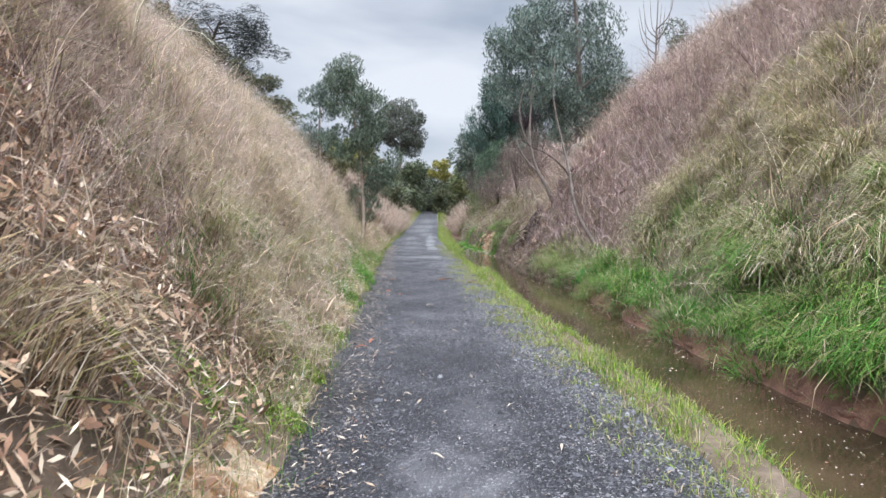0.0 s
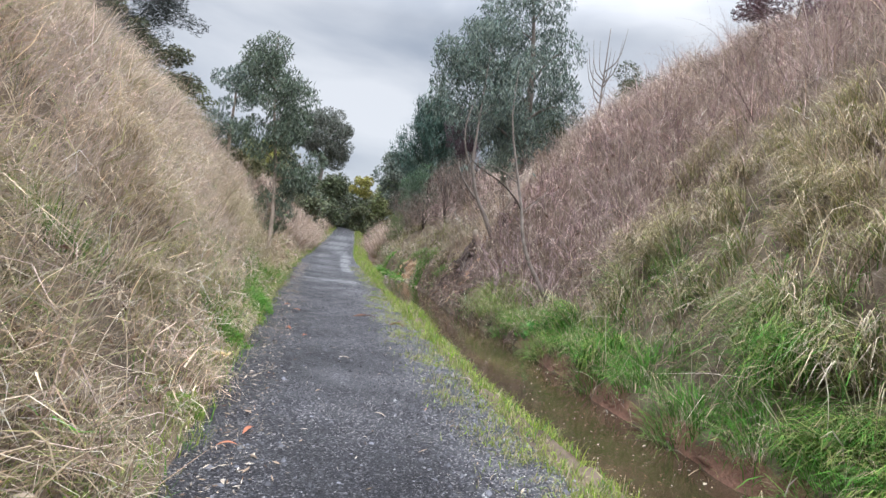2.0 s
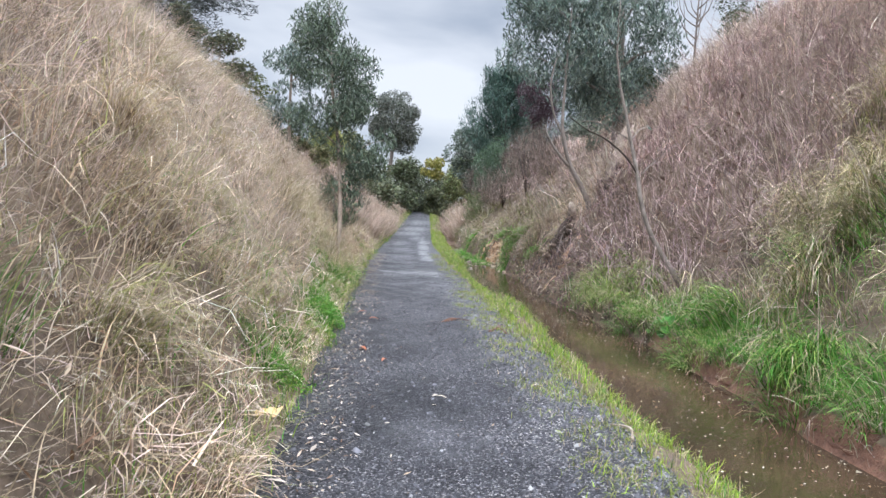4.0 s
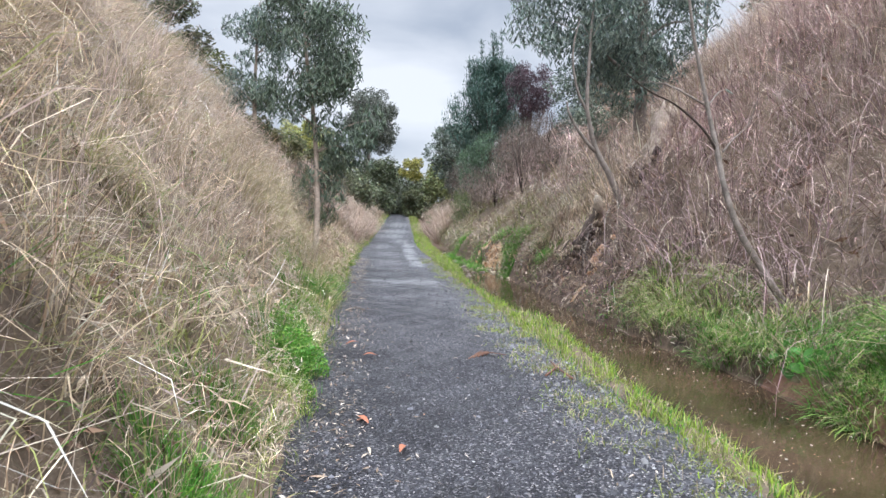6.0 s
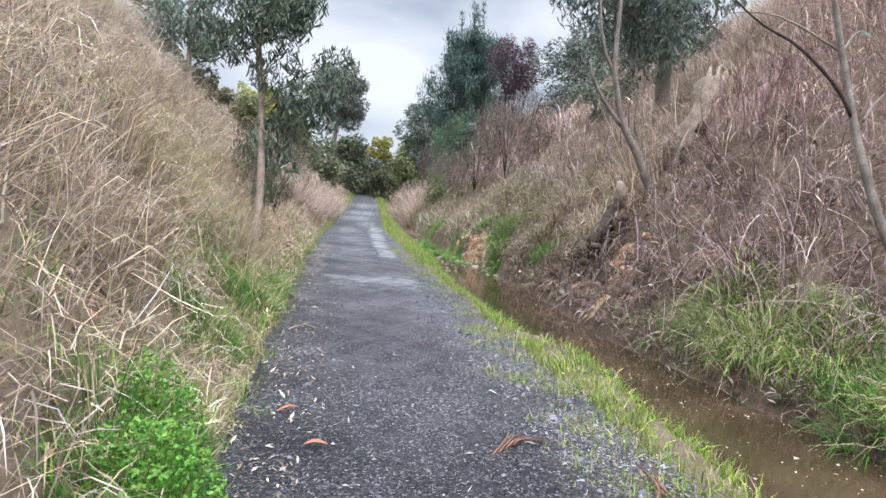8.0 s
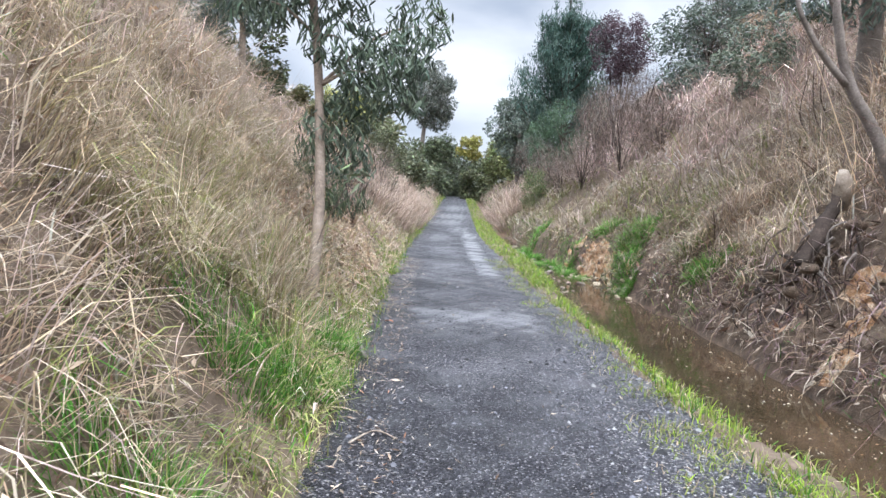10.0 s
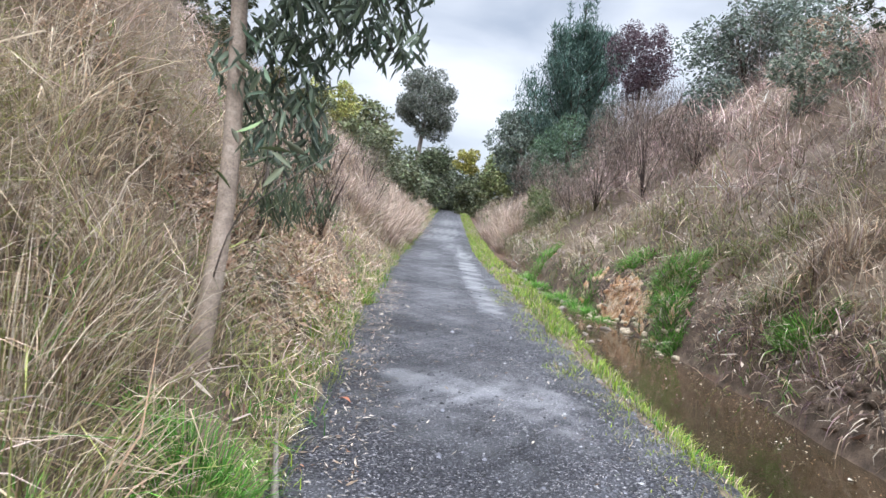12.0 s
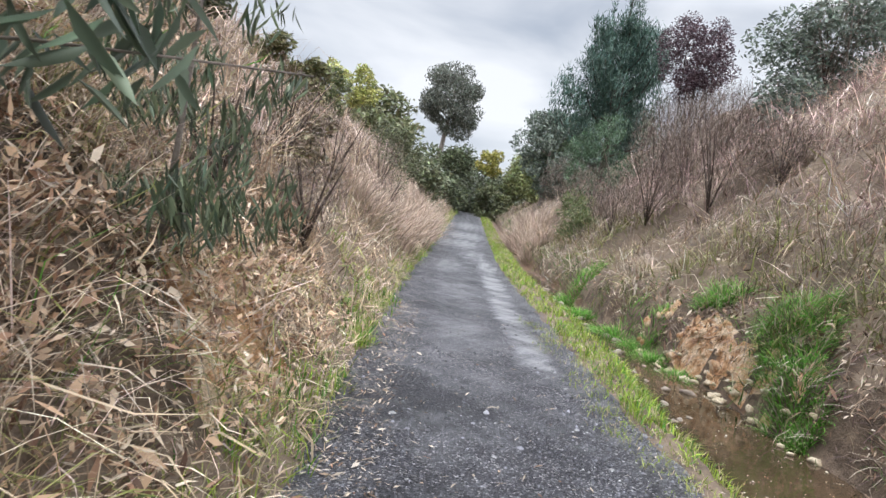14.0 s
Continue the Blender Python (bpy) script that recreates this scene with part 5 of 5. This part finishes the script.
# ---- tussocks and weeds that stand out ----
def tussock(name, label, x, y, radius, tall, n, cols, lean=0.7, bend=1.2, width=0.007, up=0.0, flow=None):
    z = H(x, y)
    a, r = rng.uniform(0, 6.28, n), radius * np.sqrt(rng.uniform(0, 1, n))
    P = np.stack([x + r * np.cos(a), y + r * np.sin(a), np.zeros(n)], 1)
    P[:, 2] = height(P[:, 0], P[:, 1]) - 0.02 + up
    col = blend(cols, [np.ones(n)] * len(cols)) * rng.lognormal(0, 0.2, (n, 1))
    ob = thing(name, label, "grass", "grass tussocks")
    live = rng.uniform(0, 1, n) < 0.88
    for name_, pick, shade_ in (("leaf_tuft", live, 1.0), ("withered_tuft", ~live, None)):
        m = int(pick.sum())
        tint = col[pick] if shade_ else np.array([[0.45, 0.36, 0.25]]) * rng.lognormal(0, 0.2, (m, 1))
        blade_object(name_, "" if shade_ else "withered straw-coloured blades", "", [blades(P[pick], rng.uniform(0.5, 1.1, m) * tall, width * rng.uniform(0.6, 1.2, m), np.abs(rng.normal(lean * 0.5, 0.2, m)) + 0.5 * r[pick] / radius * lean, rng.normal(bend, 0.3, m), tint, (a[pick] + rng.normal(0, 0.5, m)) if flow is None else flow + rng.normal(0, 0.6, m), 3, 1.2)], M_GRASS, parent=ob)
    return ob


GREENS = [LUSH, (0.10, 0.26, 0.045), (0.15, 0.29, 0.055)]
for k in range(9):
    y = 6.0 + 0.9 * k
    tussock("grass_tussock", "lush bright green grass tussock hanging over the ditch", float(water_right(np.array(y))) + 0.3 + 0.15 * (k % 2), y + rng.uniform(-0.2, 0.2), 0.38, 0.5, 750, GREENS)
for k in range(58):
    y, f = 3.0 + 9.0 * (k + rng.uniform(0, 1)) / 58, rng.uniform(0, 1)
    s = 0.3 + 3.1 * f
    cols = [LUSH, (0.10, 0.26, 0.045), (0.24, 0.33, 0.08)] if f < 0.2 else [LUSH, OLIVE, (0.34, 0.37, 0.14), STRAW, PALE] if f < 0.42 else [STRAW, PALE, OLIVE, (0.5, 0.44, 0.24)]
    tussock("grass_tussock", "long green grass tussock draping down towards the ditch" if f < 0.42 else "long straw-coloured grass tussock draping down the bank", float(water_right(np.array(y))) + s, y, rng.uniform(0.14, 0.3), rng.uniform(0.55, 1.0), 300, cols, 0.8, 1.5, 0.010, 0.1, 3.3 + rng.normal(0, 0.6))
for k in range(16):
    y = 2.6 + 4.0 * k / 16
    tussock("grass_tussock", "lush green grass tussock draping over the muddy ditch edge", float(water_right(np.array(y))) + 0.22 + 0.5 * rng.uniform(0, 1), y, 0.25, rng.uniform(0.5, 0.8), 300, [LUSH, (0.10, 0.26, 0.045), (0.24, 0.33, 0.08), OLIVE], 0.8, 1.5, 0.009, 0.08, 3.3 + rng.normal(0, 0.5))
for x, y in ((-2.0, 17.0), (-2.35, 16.6), (-1.9, 17.5), (-2.6, 17.2), (-2.2, 16.1), (-2.8, 16.4), (-2.5, 17.8), (-1.8, 16.6)):
    tussock("grass_tussock", "upright straw-coloured grass clump beside the young gum", x, y, 0.28, rng.uniform(0.6, 0.85), 420, [STRAW, PALE, TAN, OLIVE], 0.5, 0.7, 0.005, 0.0, None)
for k in range(46):
    y = 1.6 + 19.0 * (k + rng.uniform(0, 1)) / 46
    e = (0.9 if y > 13 else 0.5) + 3.0 * rng.uniform(0, 1)
    cols = [STRAW, PALE, TAN, (0.44, 0.38, 0.2)] if k % 3 else [STRAW, OLIVE, (0.34, 0.33, 0.13), PALE]
    tussock("grass_tussock", "long dry grass tussock flopping over on the bank" if k % 3 else "half-green grass tussock flopping over on the bank", -1.25 - e, y, rng.uniform(0.15, 0.3), rng.uniform(0.5, 0.9), 280, cols, 0.7, 1.5, 0.007, 0.08, 0.1 + rng.normal(0, 0.7))
for x, y, r, t in ((3.45, 12.9, 0.45, 0.5), (3.25, 11.2, 0.4, 0.4), (3.3, 14.6, 0.4, 0.6), (3.4, 15.3, 0.35, 0.5), (3.5, 14.0, 0.4, 0.6)):
    tussock("grass_tussock", "arching yellow-green grass tussock on the ditch bank", x, y, r, t, 850, [(0.27, 0.35, 0.09), (0.34, 0.38, 0.13), (0.12, 0.26, 0.05), (0.18, 0.31, 0.07), STRAW], 0.9, 1.4, 0.009, 0.05, None)
for x, y, r, t in ((4.3, 22.2, 0.4, 0.35), (3.6, 21.3, 0.3, 0.35), (4.2, 22.8, 0.35, 0.3)):
    tussock("grass_tussock", "olive green grass tussock on the eroded bank", x, y, r, t, 600, [OLIVE, (0.2, 0.28, 0.08), STRAW], 0.8, 0.9)
for x, y, r, t in ((-1.52, 12.5, 0.28, 0.34), (-1.45, 12.1, 0.2, 0.26), (-1.5, 9.6, 0.22, 0.25), (-1.55, 14.2, 0.25, 0.25), (-1.75, 15.7, 0.3, 0.32), (-1.5, 16.2, 0.28, 0.36), (-1.45, 17.2, 0.25, 0.34), (-1.6, 10.6, 0.3, 0.22)):
    tussock("grass_tussock", "fresh green grass tussock at the path edge", x, y, r, t, 700, GREENS, 0.5, 0.6)
for x, y, r, t in ((-2.1, 4.9, 0.3, 0.45), (-3.0, 5.6, 0.35, 0.4), (-2.3, 7.2, 0.3, 0.45), (-3.4, 3.2, 0.35, 0.5)):
    tussock("grass_tussock", "green rush tuft growing among dry grass", x, y, r, t, 420, [(0.09, 0.17, 0.05), OLIVE, LUSH], 0.4, 0.4)
for x, y, r, t in ((2.72, 24.75, 0.2, 0.25), (3.55, 25.5, 0.3, 0.35), (3.0, 22.5, 0.15, 0.2), (3.75, 24.0, 0.35, 0.35), (3.35, 23.4, 0.34, 0.3), (3.1, 22.9, 0.25, 0.25), (3.5, 23.8, 0.3, 0.3), (3.45, 20.6, 0.25, 0.3), (2.85, 26.3, 0.3, 0.3), (2.75, 25.6, 0.3, 0.25), (2.7, 27.2, 0.4, 0.3), (2.5, 29.0, 0.4, 0.3), (3.0, 31.0, 0.5, 0.4)):
    tussock("grass_tussock", "bright green weed clump by the eroded ditch", x, y, r, t, 1100, [(0.13, 0.31, 0.05), (0.16, 0.34, 0.06), LUSH], 0.8, 0.8, 0.01)
for x, y, r, t in ((-1.95, 33, 0.9, 1.3), (-1.6, 37, 0.9, 1.4), (-1.3, 41, 0.9, 1.6), (-2.4, 29.5, 0.8, 1.1), (3.9, 44, 1.0, 1.6), (4.6, 48, 1.2, 1.7), (3.8, 40, 0.8, 1.2), (-1.2, 46, 0.9, 1.4), (-3.0, 36, 1.0, 1.3)):
    tussock("reed_clump", "tall clump of pale pinkish dry reeds", x, y, r, t, 1100, [(0.52, 0.44, 0.36), (0.47, 0.36, 0.32), (0.42, 0.32, 0.25)], 0.5, 0.9, 0.018)
# broad green weed leaves at the water's edge
weed = thing("dock_weed", "broad-leaved green dock at the water's edge", "weed")
C = np.array([3.2, 12.0, 0.12]) + rng.normal(0, 1, (60, 3)) * np.array([0.13, 0.28, 0.08])
blade_object("foliage", "", "", [leaves(C, 0.14, 0.55, 0.0, shades((0.10, 0.26, 0.06), 60, 0.2), True)], M_LEAF, parent=weed)


def leafy_weed(label, x, y, radius, tall, n, size, tint):
    """A mound of small soft leaves on thin upright stalks."""
    ob = thing("weed_clump", label, "weed", "leafy weeds")
    a, r = rng.uniform(0, 6.28, n), radius * np.sqrt(rng.uniform(0, 1, n))
    P = np.stack([x + r * np.cos(a), y + r * np.sin(a), np.zeros(n)], 1)
    top = tall * (1 - 0.6 * (r / radius) ** 2)
    P[:, 2] = height(P[:, 0], P[:, 1]) + top * rng.uniform(0.35, 1.0, n)
    m = n // 6
    Q = P[:m].copy()
    Q[:, 2] = height(Q[:, 0], Q[:, 1]) - 0.01
    for bit in (blade_object("foliage", "", "", [leaves(P, size, 0.6, -0.1, shades(tint, n, 0.2, (0.22, 0.34, 0.06)))], M_LEAF, parent=ob),
                blade_object("stalk", "thin green stalks", "", [blades(Q, top[:m], 0.004, np.abs(rng.normal(0.15, 0.1, m)), 0.2, shades(tint, m, 0.15), None, 2)], M_GRASS, parent=ob)):
        tagged(bit, kind="stuff")
    return ob


for x, y, r, t, n, c in ((-1.32, 12.25, 0.26, 0.4, 900, (0.12, 0.31, 0.05)), (-1.42, 12.7, 0.2, 0.42, 500, (0.12, 0.3, 0.05)), (-1.3, 11.7, 0.18, 0.16, 350, (0.15, 0.3, 0.05)), (-1.62, 3.9, 0.2, 0.14, 260, (0.2, 0.3, 0.05)), (-1.3, 9.6, 0.18, 0.16, 300, (0.12, 0.29, 0.04)), (-1.28, 4.3, 0.14, 0.12, 200, (0.22, 0.32, 0.05)), (-1.3, 5.4, 0.14, 0.12, 200, (0.24, 0.34, 0.05)), (-1.32, 7.2, 0.15, 0.12, 220, (0.2, 0.33, 0.05)), (-1.85, 3.3, 0.12, 0.12, 160, (0.34, 0.36, 0.05))):
    leafy_weed("bright green leafy weed clump at the path edge", x, y, r, t, int(n * 1.7), 0.026, c)
tussock("rush_clump", "thin dark green rushes beside the leafy weeds", -1.58, 12.35, 0.07, 0.55, 60, [(0.07, 0.13, 0.04), (0.09, 0.16, 0.05)], 0.1, 0.15, 0.006)


# ---- single leaves, sticks and stems lying about ----
def stick(name, label, pts, r, mat, category="stick"):
    ob = thing(name, label, category)
    tube("stem", smooth_line(pts, 10), np.linspace(r, r * 0.45, 10), mat, ob, 6, 0.3)
    return ob


def big_leaf(label, x, y, size, aspect, tint, turn, z=None):
    """One curled fallen leaf with a midrib fold."""
    z = (max(float(path_z(np.array([x]), np.array([y]))[0]), H(x, y)) if z is None else z) + 0.012
    V, F = [], []
    for i in range(7):
        t = i / 6
        w = size * aspect * math.sin(math.pi * min(0.97, 0.03 + t)) ** 0.8 * 0.5
        zz = size * 0.16 * math.sin(2.6 * t)
        V += [((t - 0.5) * size, -w, zz + w * 0.5), ((t - 0.5) * size, 0, zz), ((t - 0.5) * size, w, zz + w * 0.4)]
    for i in range(6):
        for j in (0, 1):
            F.append((3 * i + j, 3 * i + j + 3, 3 * i + j + 4, 3 * i + j + 1))
    me = np_mesh("fallen_leaf", np.array(V), [np.array(F)], M_LITTER, np.tile(np.array([tint]), (21, 1)), (), True)
    ob = tagged(new("fallen_leaf", me), label, "leaf", "fallen leaves")
    ob.location, ob.rotation_euler = (x, y, z), (0, 0, turn)
    return ob


big_leaf("large pale yellow leaf fallen at the path edge", -1.34, 8.75, 0.2, 0.7, (0.75, 0.52, 0.25), 0.3, 0.07)
big_leaf("large pale yellow leaf fallen at the path edge", -1.28, 8.9, 0.15, 0.7, (0.7, 0.5, 0.26), 1.6, 0.06)
for k, (x, y) in enumerate(((-0.95, 6.6), (-0.85, 6.9), (-0.78, 11.1), (-0.72, 12.9), (-0.55, 10.6), (-1.0, 18.9), (-0.9, 13.4))):
    big_leaf("curled reddish-brown leaf lying on the gravel", x, y, 0.13, 0.3, (0.42, 0.17, 0.10), 1.1 * k)
for k in range(16):
    y = rng.uniform(3, 22)
    big_leaf("slender pale dead gum leaf lying on the gravel", rng.uniform(-1.0, 0.9), y, rng.uniform(0.05, 0.1), 0.2, (0.5, 0.43, 0.34), rng.uniform(0, 6))
for k in range(5):
    stick("bark_strip", "reddish strip of bark on the gravel", [(0.2 + 0.05 * k, 12.75 + 0.04 * k, 0.02), (0.32 + 0.03 * k, 12.9, 0.045), (0.4 + 0.05 * k, 13.1 - 0.05 * k, 0.02)], 0.008, M_REDMUD)
stick("twig", "thin bent twig lying across the path edge", [(-1.05, 15.65, 0.02), (-0.92, 15.8, 0.035), (-0.78, 15.72, 0.02)], 0.008, M_DEADWOOD)
stick("bark_strip", "reddish strip of bark lying on the verge gravel", [(0.75, 12.1, 0.03), (0.9, 12.3, 0.05), (0.95, 12.6, 0.03)], 0.012, M_REDMUD)
stick("bark_strip", "reddish strip of bark lying on the verge gravel", [(0.95, 12.0, 0.03), (0.92, 12.3, 0.05), (1.02, 12.55, 0.03)], 0.010, M_REDMUD)
stick("bark_strip", "pale curl of bark on the gravel edge", [(1.12, 8.5, 0.03), (1.16, 8.65, 0.06), (1.08, 8.8, 0.03)], 0.012, M_DEADWOOD)
stick("fallen_branch", "short brown broken branch at the path edge", [(-1.12, 17.35, 0.05), (-1.2, 17.7, 0.07), (-1.28, 18.05, 0.1)], 0.022, M_GREYBARK)
stick("fallen_branch", "thin branch lying in leaf litter at the bank foot", [(-2.2, 3.1, H(-2.2, 3.1) + 0.1), (-1.8, 3.2, H(-1.8, 3.2) + 0.1), (-1.5, 3.15, H(-1.5, 3.15) + 0.08)], 0.014, M_DEADWOOD)
for k, (x, y) in enumerate(((5.2, 9.5), (5.8, 11.2), (4.6, 15.8), (6.2, 14.0), (4.4, 10.4), (5.4, 16.6), (4.0, 14.0), (3.9, 9.2))):
    z = H(x, y)
    stick("dead_cane", "bleached dead cane standing out of the brush", [(x, y, z), (x - 0.05, y + 0.1, z + 0.5), (x - 0.3 + 0.1 * (k % 3), y + 0.2, z + 0.95)], 0.010, M_DEADWOOD, "cane")
for k, (x, y) in enumerate(((5.6, 21.5), (5.75, 21.6), (5.5, 21.7))):
    z = H(x, y)
    stick("bare_sapling", "dark leafless curved sapling on the slope", [(x, y, z - 0.03), (x - 0.25, y, z + 0.35), (x - 0.32 + 0.08 * k, y, z + 1.0)], 0.012, M_DARKBARK, "sapling")
